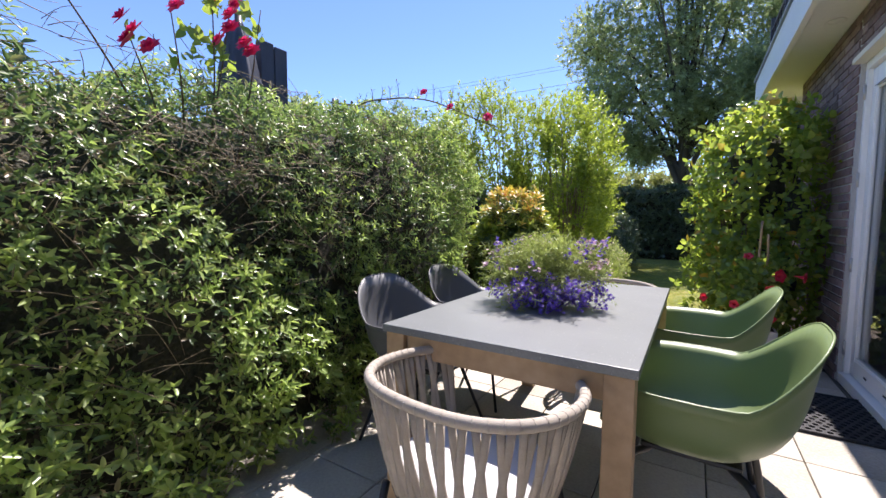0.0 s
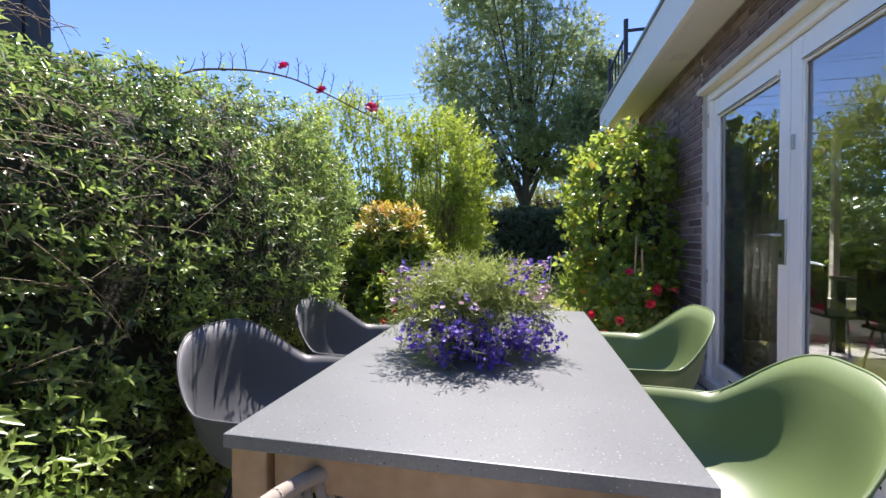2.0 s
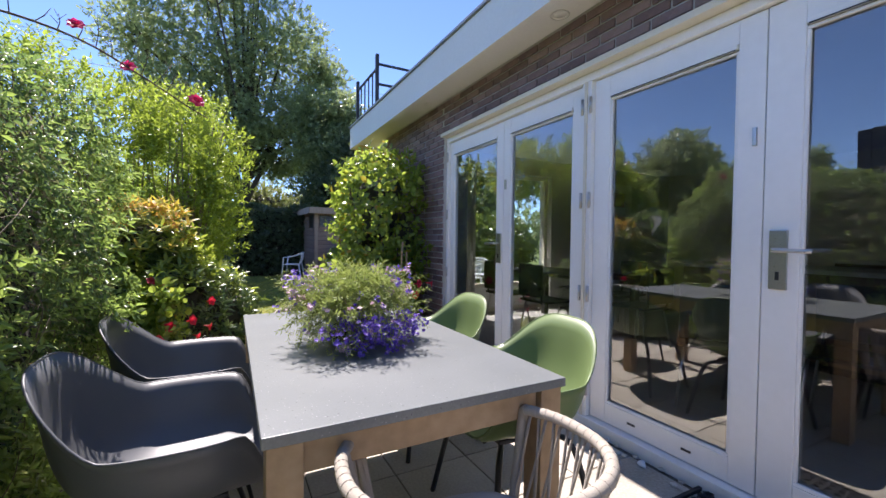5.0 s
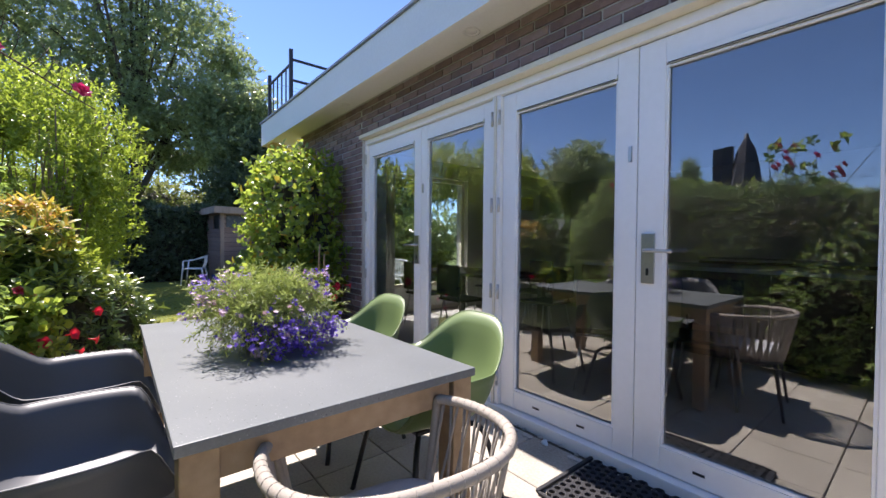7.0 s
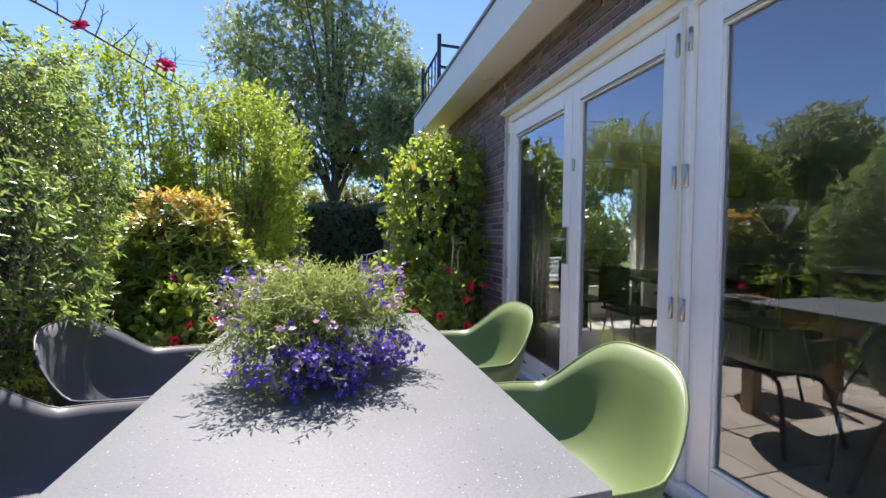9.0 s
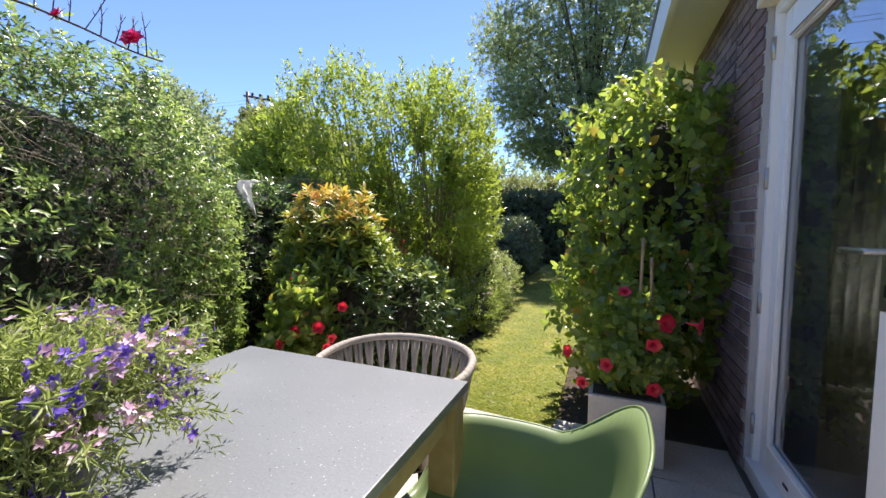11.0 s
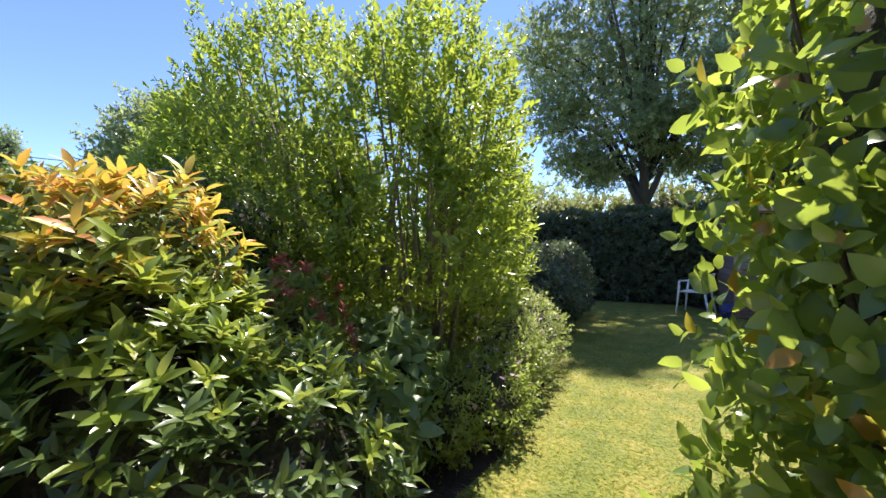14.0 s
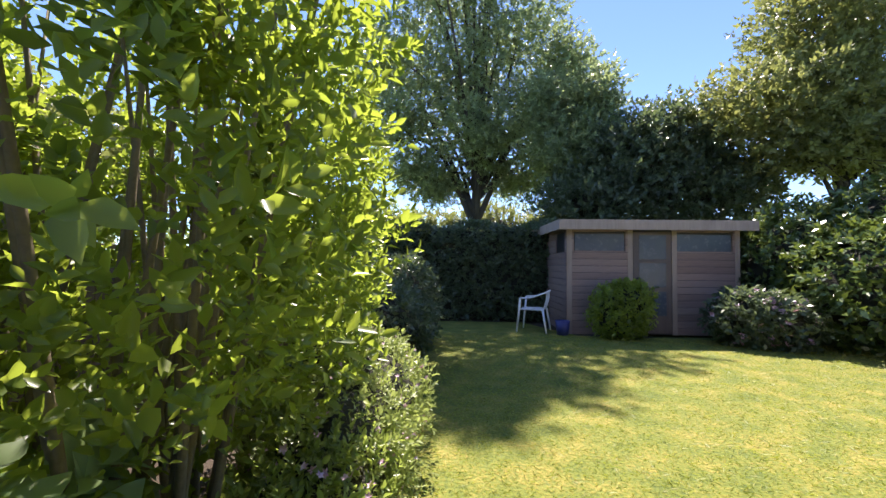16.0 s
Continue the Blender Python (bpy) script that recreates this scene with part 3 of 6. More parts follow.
# door frame and leaves
frame_ob = thing("door_frame", pose(0, 0, 0), "white painted timber frame of two double doors", "door frame", kind="structure")
part("head", block(FRAME_X, FRAME_X + 0.1, -1.05, 2.798, 2.182, 2.232, 0.004), WHITE, frame_ob)
part("drip_board", block(FACE - 0.035, FRAME_X + 0.06, -1.07, 2.812, 2.2345, 2.272, 0.006), CREAM, frame_ob, "cream drip board over the doors")
part("sill", block(FRAME_X - 0.02, FRAME_X + 0.14, -1.05, 2.798, -0.01, 0.065, 0.006), WHITE, frame_ob)
for y0, y1 in ((2.762, 2.798), (0.884, 0.958), (-1.05, -0.972)):
    part("jamb", block(FRAME_X, FRAME_X + 0.1, y0, y1, 0.066, 2.181, 0.005), WHITE, frame_ob)
part("strip", block(FRAME_X - 0.012, FRAME_X - 0.001, 0.912, 0.932, 0.066, 2.181, 0.002), CREAM, frame_ob, "cream weather strip")


def door_leaf(name, y0, y1, s0, s1, hinge, lever, catch=None):
    """A glazed leaf between y0 and y1 with stiles s0 and s1 wide; hinge: the y of its hinges; lever: y of its handle or None."""
    d = thing(name, pose(LEAF_X, 0, 0), "white glazed door leaf, closed, with reflecting pane", "door", "glazed door leaves", "structure")
    z0, z1 = 0.072, 2.176
    a, b = y0 + s0, y1 - s1
    part("stile", block(0, 0.055, y0, a, z0, z1, 0.005), WHITE, d)
    part("stile", block(0, 0.055, b, y1, z0, z1, 0.005), WHITE, d)
    part("bottom_rail", block(0.001, 0.054, a, b, z0, z0 + 0.118, 0.004), WHITE, d)
    part("top_rail", block(0.001, 0.054, a, b, z1 - 0.105, z1, 0.004), WHITE, d)
    part("pane", block(0.024, 0.032, a - 0.01, b + 0.01, z0 + 0.11, z1 - 0.10), PANE, d).visible_shadow = False
    part("ventilator", block(-0.008, 0.02, a + 0.004, b - 0.004, z1 - 0.128, z1 - 0.106, 0.003), WHITE, d, "slim white trickle vent")
    part("vent_slot", block(-0.0095, -0.0085, a + 0.01, b - 0.01, z1 - 0.133, z1 - 0.127), BLACK, d)
    for c, e in ((z0 + 0.118, z0 + 0.132), (z1 - 0.146, z1 - 0.134)):
        part("bead", block(0.006, 0.022, a, b, c, e, 0.003), WHITE, d)
    for c in (a, b - 0.012):
        part("bead", block(0.006, 0.022, c, c + 0.012, z0 + 0.133, z1 - 0.147, 0.003), WHITE, d)
    for z in (0.25, 0.845, 1.437, 2.03):
        part("hinge", tube("hinge", [(-0.034, hinge, z - 0.05), (-0.034, hinge, z + 0.05)], 0.009, STEEL, 10), STEEL, d)
        part("hinge_leaf", block(-0.0325, -0.0305, hinge - 0.011, hinge + 0.011, z - 0.045, z + 0.045), STEEL, d)
    for yy in (y0 + 0.3, y1 - 0.3):
        part("drain_slot", block(-0.002, 0.004, yy - 0.025, yy + 0.025, z0 + 0.052, z0 + 0.064, 0.001), BLACK, d)
    if catch is not None:
        part("catch", block(-0.014, 0.0, catch - 0.008, catch + 0.008, 1.60, 1.68, 0.003), STEEL, d, "small steel catch")
    if lever is not None:
        out = 1 if lever > (y0 + y1) / 2 else -1
        pl = part("lock_plate", block(-0.012, 0.0, lever - 0.032, lever + 0.032, 0.985, 1.235, 0.004), STEEL, d, "steel lock plate")
        part("lever", tube("lever", smooth_line([(-0.01, lever, 1.15), (-0.05, lever, 1.15), (-0.058, lever - out * 0.02, 1.15), (-0.06, lever - out * 0.13, 1.148)], 5), 0.009, STEEL), STEEL, pl)
        part("keyhole", block(-0.0145, -0.012, lever - 0.007, lever + 0.007, 1.025, 1.06, 0.001), BLACK, pl)
    return d


door_leaf("door_1", 1.838, 2.760, 0.095, 0.075, 2.768, 1.885)
door_leaf("door_2", 0.960, 1.834, 0.105, 0.088, 0.955, None, 1.80)
door_leaf("door_3", -0.033, 0.882, 0.108, 0.115, 0.888, None, 0.0)
door_leaf("door_4", -0.970, -0.037, 0.085, 0.128, -0.975, -0.097)


# ---- terrace table ----
def garden_table():
    t = thing("dining_table", pose(0.438, 0.772, 0), "garden table with grey stone top and weathered wooden legs", "table")
    w, l, h = 0.438, 0.772, 0.75
    part("tabletop", block(-w, w, -l, l, h - 0.028, h, 0.003), STONE_TOP, t, "grey stone tabletop")
    for sx in (-1, 1):
        for sy in (-1, 1):
            x, y = sx * (w - 0.05), sy * (l - 0.05)
            part("leg", block(x - 0.04, x + 0.04, y - 0.04, y + 0.04, 0, h - 0.029, 0.004), OAK, t)
    for sx in (-1, 1):
        part("apron", block(sx * (w - 0.045) - 0.014, sx * (w - 0.045) + 0.014, -l + 0.092, l - 0.092, h - 0.115, h - 0.03, 0.003), OAK, t)
    for sy in (-1, 1):
        part("apron", block(-w + 0.092, w - 0.092, sy * (l - 0.045) - 0.014, sy * (l - 0.045) + 0.014, h - 0.115, h - 0.03, 0.003), OAK, t)
    return t


garden_table()


def shell_grid(W=0.312, D=0.27, nu=80, nv=16):
    """The bucket of a moulded armchair that faces +Y: seat, arms and back in one skin."""
    V = []
    rim = []
    for i in range(nu):
        f = 2 * math.pi * i / nu          # 0 at the back, pi at the front
        c, s = math.cos(f), math.sin(f)
        e = 3.0
        k = (abs(c) ** e + abs(s) ** e) ** (-1 / e)
        bx, by = W * s * k, -D * c * k
        bx *= 1 - 0.09 * max(0.0, c) ** 2
        b = 0.5 + 0.5 * c                  # 1 back, 0 front
        back = max(0.0, (c - 0.42) / 0.58)
        back = back * back * (3 - 2 * back)
        arm = min(1.0, max(0.0, (c + 0.90) / 0.35))
        arm = arm * arm * (3 - 2 * arm)
        h = 0.45 + 0.185 * arm + 0.195 * back
        by -= 0.05 * back
        z0 = 0.405
        col = []
        for j in range(nv):
            v = j / (nv - 1)
            q = 1 - (1 - v) ** 3.0
            q *= 0.97 if v < 1 else 1.0
            r = q * (0.80 + 0.20 * v)
            z = z0 + (h - z0) * v ** 2.3 + 0.012 * (1 - v) * (1 - b)
            lip = 0.007 * max(0.0, (v - 0.86) / 0.14)
            col.append((bx * r + lip * s, by * r + 0.02 * (1 - v) - lip * c, z))
        rim.append(col[-1])
        V += col
    F = []
    for i in range(nu):
        for j in range(nv - 1):
            a, b = i * nv + j, ((i + 1) % nu) * nv + j
            F.append((a, a + 1, b + 1, b))
    return V, F, rim


def shell_chair(label, material, group, straight):
    t = thing("armchair", pose(0, 0, 0), label, "chair", group)
    V, F, rim = shell_grid()
    me = mesh_of("shell", V, F, material, True)
    sh = part("shell", me, material, t)
    so = sh.modifiers.new("thick", 'SOLIDIFY')
    so.thickness, so.offset = 0.007, 0.0
    part("rim", tube("rim", rim, 0.0042, material, 6, closed=True), material, t)
    if straight:
        for sx in (-1, 1):
            for sy in (-1, 1):
                part("leg", tube("leg", [(sx * 0.13, sy * 0.13, 0.39), (sx * 0.25, sy * 0.235, 0.0)], [0.0105, 0.008], BLACK), BLACK, t)
    else:
        for sx in (-1, 1):
            for sy in (-1, 1):
                part("leg", tube("leg", smooth_line([(0.0, sy * 0.06, 0.378), (sx * 0.12, sy * 0.12, 0.375), (sx * 0.2, sy * 0.18, 0.33), (sx * 0.27, sy * 0.24, 0.0)], 6), 0.0125, BLACK), BLACK, t)
    part("seat_bracket", block(-0.14, 0.14, -0.14, 0.14, 0.384, 0.40, 0.006), BLACK, t)
    return t


green = shell_chair("olive green moulded plastic armchair on black legs", GREEN_SHELL, "green armchairs", False)
green.matrix_basis = pose(1.005, 0.455, 0, 0, 0, 87)
copy_thing(green, pose(1.01, 1.27, 0, 0, 0, 89))
grey = shell_chair("anthracite grey moulded plastic armchair on black legs", GREY_SHELL, "grey armchairs", True)
grey.matrix_basis = pose(-0.205, 0.58, 0, 0, 0, -90)
copy_thing(grey, pose(-0.205, 1.235, 0, 0, 0, -90))


def rope_chair():
    t = thing("rope_armchair", pose(0, 0, 0), "garden armchair of woven beige rope with a grey cushion", "chair", "rope armchairs")
    W, D = 0.305, 0.272

    def rim_at(f, z, k=1.0):
        c, s = math.cos(f), math.sin(f)
        e = 2.3
        q = (abs(c) ** e + abs(s) ** e) ** (-1 / e)
        return Vector((W * k * s * q, -D * k * c * q, z))

    def top_z(f):
        return 0.70 - 0.035 * (1 - math.cos(f)) / 2
    a1 = radians(128)
    line = [rim_at(-a1 + 2 * a1 * i / 40, top_z(-a1 + 2 * a1 * i / 40)) for i in range(41)]
    for sx, at_start in ((-1, True), (1, False)):
        end = line[0] if at_start else line[-1]
        turn = [end + Vector((-sx * 0.003, 0.012, -0.010)), end + Vector((-sx * 0.006, 0.013, -0.035)), end + Vector((-sx * 0.028, 0.0, -0.16)), end + Vector((-sx * 0.066, -0.03, -0.295))]
        line = turn[::-1] + line if at_start else line + turn
    line = smooth_line(line, 2)
    part("rim", tube("rim", line, 0.0155, ROPE_RIM, 10), ROPE_RIM, t, "thick rope-wrapped rim")
    step = len(line) // 46
    for k in range(8, len(line) - 8, max(1, step)):
        p, q = Vector(line[k]), Vector(line[k + 1])
        d = (q - p).normalized() * 0.0012
        part("wrap", tube("wrap", [p - d, p + d], 0.0168, ROPE, 10), ROPE, t)
    ring = [rim_at(2 * math.pi * i / 36, 0.37, 0.75) for i in range(36)]
    part("seat_frame", tube("seat_frame", ring, 0.013, BLACK, 8, closed=True), BLACK, t)
    part("seat_web", lathe([(0.0, 0.375), (0.18, 0.375), (0.205, 0.372)], ROPE, "seat_web"), ROPE, t)
    n = 50
    for i in range(n):
        f = -a1 + 2 * a1 * (i + 0.5) / n
        lean = 0.13 * (1 if i % 2 else -0.75) + 0.03 * math.sin(i * 2.3)
        top_p, low_p = rim_at(f, top_z(f) - 0.008, 1.0), rim_at(f + lean, 0.375, 0.76)
        mid = top_p.lerp(low_p, 0.55) * 1.0
        mid.x, mid.y = mid.x * 1.02, mid.y * 1.02
        part("rope", tube("rope", smooth_line([top_p, mid, low_p], 3), 0.0105, ROPE, 6, 0.42), ROPE, t)
    bm = bmesh.new()
    bmesh.ops.create_uvsphere(bm, u_segments=28, v_segments=12, radius=1)
    for v in bm.verts:
        x, y, z = v.co
        k = (abs(x) ** 3.2 + abs(y) ** 3.2) ** (1 / 3.2)
        m = max(math.hypot(x, y), 1e-6)
        v.co = Vector((x * m / max(k, 1e-6) * 0.218, y * m / max(k, 1e-6) * 0.205 + 0.0, 0.425 + 0.042 * math.copysign(abs(z) ** 0.6, z)))
    cu = part("cushion", bm, CUSHION, t, "light grey seat cushion")
    cu.data.shade_smooth()
    for sx in (-1, 1):
        for sy in (-1, 1):
            part("leg", tube("leg", [(sx * 0.19, sy * 0.17, 0.37), (sx * 0.235, sy * 0.225, 0)], [0.012, 0.010], BLACK), BLACK, t)
    return t


rope = rope_chair()
rope.matrix_basis = pose(0.455, -0.13, 0, 0, 0, -8)
copy_thing(rope, pose(0.49, 1.78, 0, 0, 0, 182))


# ---- hedge along the terrace ----
def hedge():
    t = thing("hedge", pose(0, 0, 0), "tall clipped green hedge of small star-shaped leaf sprays", "hedge")
    y0, y1 = -4.5, 2.28

    def skin(n, inset):
        """Points on the hedge's face, rounded top and end."""
        y = y0 + (y1 - y0) * rng.random(n)
        s = rng.random(n) * 4.1
        # profile: up the face, over a round top, then back
        top_z = 1.78 + 0.17 * np.clip((y - 0.2) / 1.0, 0, 1) + 0.04 * np.sin(y * 2.1) - 0.30 * np.clip((y - 1.2) / 1.08, 0, 1) ** 1.8
        r = 0.42
        face = np.clip(s, 0, top_z - r)
        arc = np.clip((s - (top_z - r)) / r, 0, math.pi / 2)
        back = np.clip(s - (top_z - r) - r * math.pi / 2, 0, 1.2)
        x = -0.70 - r * (1 - np.cos(arc)) - back
        z = face + r * np.sin(arc)
        nx, nz = np.cos(arc), np.sin(arc)
        # belly: fuller at half height, drawn in at the foot
        x += (0.08 - 0.13 * np.clip(1 - np.abs(y - 0.9) / 1.0, 0, 1) ** 0.5 * np.clip((1.15 - z) / 0.4, 0, 1)) * np.sin(np.clip(z, 0, 1.6) / 1.6 * math.pi)
        # wider foot towards the open end of the terrace
        x += 0.10 * np.clip((0.5 - y) / 0.8, 0, 1) * np.clip(1.25 - z, 0, 1.25)
        # rounded end
        e = np.clip((y - 1.45) / (y1 - 1.45), 0, 1)
        x -= (1 - np.sqrt(np.clip(1 - e ** 2.6, 0, 1))) * 0.9
        z *= 1 - 0.10 * e ** 2.5 * (z / 1.9)
        bulge = 0.11 * np.sin(y * 3.1 + 1.3 * z) * np.sin(z * 3.7 + y) + 0.06 * np.sin(y * 7.3 + z * 5.1) + 0.03 * np.sin(y * 13 - z * 11)
        N = unit(np.stack([nx, 0.15 + 1.6 * e ** 3, nz], 1))
        P = np.stack([x, y, z], 1) + N * (bulge - inset)[:, None]
        return P, N
    def gaps(P):
        """Near 1 in the thin places of the lower face, where branches show."""
        y, z = P[:, 1], P[:, 2]
        w = np.sin(y * 7.1 + 2.3 * z) * np.sin(z * 6.3 - 1.7 * y) + 0.6 * np.sin(y * 15.3 - z * 4.1) * np.sin(z * 13.7 + y * 3.3)
        return np.clip((w - 0.25) * 2.2, 0, 1) * np.clip((1.35 - z) / 0.3, 0, 1) * np.clip((1.5 - y) / 0.4, 0, 1)

    n = 27000
    P, N = skin(n, 0.16 * rng.random(n) ** 1.4)
    ok = (P[:, 2] > 0.03) & (P[:, 1] > -3.2) & (rng.random(n) > 0.85 * gaps(P))
    P, N = P[ok], N[ok]
    # the end face
    m = 2600
    z = 1.42 * rng.random(m)
    x = -0.95 - 1.0 * rng.random(m)
    E = np.stack([x, y1 + 0.02 - 0.12 * (z / 1.8) ** 4 - 0.1 * rng.random(m), z], 1)
    P, N = np.concatenate([P, E]), np.concatenate([N, np.tile([0.2, 1, 0.1], (m, 1))])
    D, F = grow(P, N, 0.3, 0.8)
    scatter("foliage", P, D, F, rng.uniform(0.5, 0.9, len(P)), SPRIG_HEDGE, HEDGE_LEAF, t)
    # Young tips, paler than the rest, with sunlight put into their colour.
    m = 17000
    P, N = skin(m, 0.02 - 0.10 * rng.random(m) ** 1.3)
    ok = (P[:, 2] > 0.05) & (P[:, 1] > -3.2) & (rng.random(m) < np.clip(1.6 - 0.95 * P[:, 2] + 2.0 * np.clip(P[:, 1] - 1.3, 0, 1), 0.12, 1) - 0.9 * gaps(P))
    P, N = P[ok], N[ok]
    # More pale tips brighten the end that faces the sun.
    P, N = np.concatenate([P, E[::2] + np.array([0.0, 0.05, 0.0])]), np.concatenate([N, np.tile([0.2, 1, 0.1], (len(E[::2]), 1))])
    D, F = grow(P, N, 0.5, 0.7)
    F = unit(F + np.array([0.0, 0.5, 0.3]))
    scatter("young_lit_foliage", P, D, F, rng.uniform(0.5, 0.85, len(P)) * (1 + 0.5 * np.clip(1.25 - P[:, 2], 0, 1)), SPRIG_HEDGE, HEDGE_TIP, t)
    # Solid core in the dark colour, in place of the hedge's inner shade.
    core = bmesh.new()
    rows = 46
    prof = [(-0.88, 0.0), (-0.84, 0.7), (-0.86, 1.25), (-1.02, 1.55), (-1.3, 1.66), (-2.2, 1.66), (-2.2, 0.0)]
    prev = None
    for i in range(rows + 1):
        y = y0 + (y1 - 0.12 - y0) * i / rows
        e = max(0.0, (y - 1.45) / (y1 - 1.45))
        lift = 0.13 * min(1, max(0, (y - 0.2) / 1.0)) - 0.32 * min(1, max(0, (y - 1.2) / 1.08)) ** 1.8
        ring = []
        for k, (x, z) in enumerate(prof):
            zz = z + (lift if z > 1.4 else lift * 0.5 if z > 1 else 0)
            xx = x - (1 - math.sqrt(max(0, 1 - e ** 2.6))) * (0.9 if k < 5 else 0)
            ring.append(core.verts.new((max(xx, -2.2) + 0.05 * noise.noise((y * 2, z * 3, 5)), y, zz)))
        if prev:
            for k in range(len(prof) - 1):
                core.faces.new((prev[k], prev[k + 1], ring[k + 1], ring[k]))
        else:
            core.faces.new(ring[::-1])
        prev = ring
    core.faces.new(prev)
    part("shade_core", core, SHADE_CORE, t)
    lines = []
    for i in range(1300):
        y = rng.uniform(-2.4, 2.0)
        z = rng.uniform(0.15, 1.85) if i % 3 else rng.uniform(1.2, 1.85)
        x = -0.70 + 0.07 * math.sin(min(z, 1.6) / 1.6 * math.pi) - max(0, z - 1.4) ** 1.2 * 0.62 - max(0, y - 1.6) * 0.35 + rng.uniform(-0.04, 0.05)
        d = Vector((rng.normal(0, 0.05), rng.normal(0, 0.16), rng.normal(-0.02, 0.10)))
        p = Vector((x, y, z))
        lines.append((smooth_line([p - d * 0.5, p + Vector((0.02, 0, 0.015)), p + d * 0.6], 3), [0.0018 - 0.00016 * k for k in range(7)]))
    tagged(part("twig_layer", tubes("twig_layer", lines, PALE_BARK, 4), PALE_BARK, t), kind="stuff")
    return t


hedge()

# ---- shrubs ----
shrub("privet_bush", (-0.75, 4.75, 0), [(0.0, -0.1, 1.4, 0.5, 0.7, 0.95), (0.15, 0.5, 1.5, 0.5, 0.85, 1.12), (-0.6, -0.1, 1.6, 0.7, 0.75, 1.25), (-1.25, -0.2, 1.7, 0.75, 0.7, 1.3), (0.36, -0.2, 1.8, 0.5, 0.55, 0.95), (-0.1, 1.2, 1.3, 0.6, 0.7, 1.2), (-1.9, 0.0, 1.6, 0.7, 0.7, 1.2), (-0.2, 0.2, 2.2, 0.5, 0.6, 0.8), (-1.1, -0.1, 2.35, 0.6, 0.55, 0.8), (0.3, 0.1, 2.1, 0.4, 0.5, 0.75)],
      30000, SPRIG_PRIVET, PRIVET_LEAF, "tall upright privet bush, bright green against the light", "bush", 0.7, 0.25, (0.8, 1.5), 46, 1.0, 0.6, 0.0, bark=PALE_BARK, stem_r=0.02)
shrub("broadleaf_shrub", (1.44, 3.50, 0), [(0, -0.05, 0.7, 0.48, 0.45, 0.72), (0.02, 0.0, 1.4, 0.46, 0.45, 0.60), (0.1, 0.0, 1.72, 0.40, 0.42, 0.48), (-0.08, 0.1, 1.65, 0.36, 0.36, 0.5), (-0.05, 0.40, 1.05, 0.34, 0.30, 0.75), (0.0, 0.36, 1.6, 0.32, 0.32, 0.5), (0.28, -0.1, 1.25, 0.18, 0.34, 0.62), (0.26, 0.1, 0.6, 0.2, 0.4, 0.6)],
      6400, SPRIG_ROUND, ROUND_LEAF, "tall shrub with broad glossy green leaves against the brick wall", "shrub", 0.30, 0.24, (0.6, 1.15), 22, 0.2, 0.8, 0.42)
orange = shrub("orange_shrub", (-0.55, 2.95, 0), [(0, 0, 0.55, 0.45, 0.42, 0.55), (-0.12, 0, 0.98, 0.32, 0.32, 0.42), (0.28, 0.3, 0.45, 0.42, 0.4, 0.42), (-0.25, 0.1, 0.7, 0.36, 0.38, 0.5), (0.25, 0.12, 0.4, 0.35, 0.3, 0.4)],
      2600, SPRIG_LONG, SHADED_LEAF, "rounded shrub with whorled green leaves and orange young tips", "shrub", 0.15, 0.12, (0.8, 1.3), 8, 0.9, 0.4, 0.7)


def lit_and_young_tips():
    P, N = blobs_surface([(-0.02, 0, 0.57, 0.47, 0.44, 0.57), (-0.12, 0, 0.99, 0.33, 0.33, 0.42), (0.28, 0.3, 0.46, 0.43, 0.41, 0.43), (-0.25, 0.1, 0.71, 0.37, 0.39, 0.51)], 2800, 0.0, 0.12)
    # Yellow-green leaves by height put the crown's light into the colour.
    ok = P[:, 2] > 0.60 + 0.5 * rng.random(len(P))
    P, N = P[ok], N[ok]
    D, F = grow(P, N, 0.9, 0.4)
    orange_one = P[:, 2] > 1.05 + 0.30 * rng.random(len(P))
    for name, w, m, label in (("lit_leaves", ~orange_one, BRIGHT_LEAF, "yellow-green sunlit leaves"), ("young_leaves", orange_one, YOUNG_LEAF, "orange young leaves")):
        scatter(name, P[w], D[w], F[w], rng.uniform(0.85, 1.35, int(w.sum())), SPRIG_LONG, m, orange, label)


lit_and_young_tips()

# ---- large tree ----


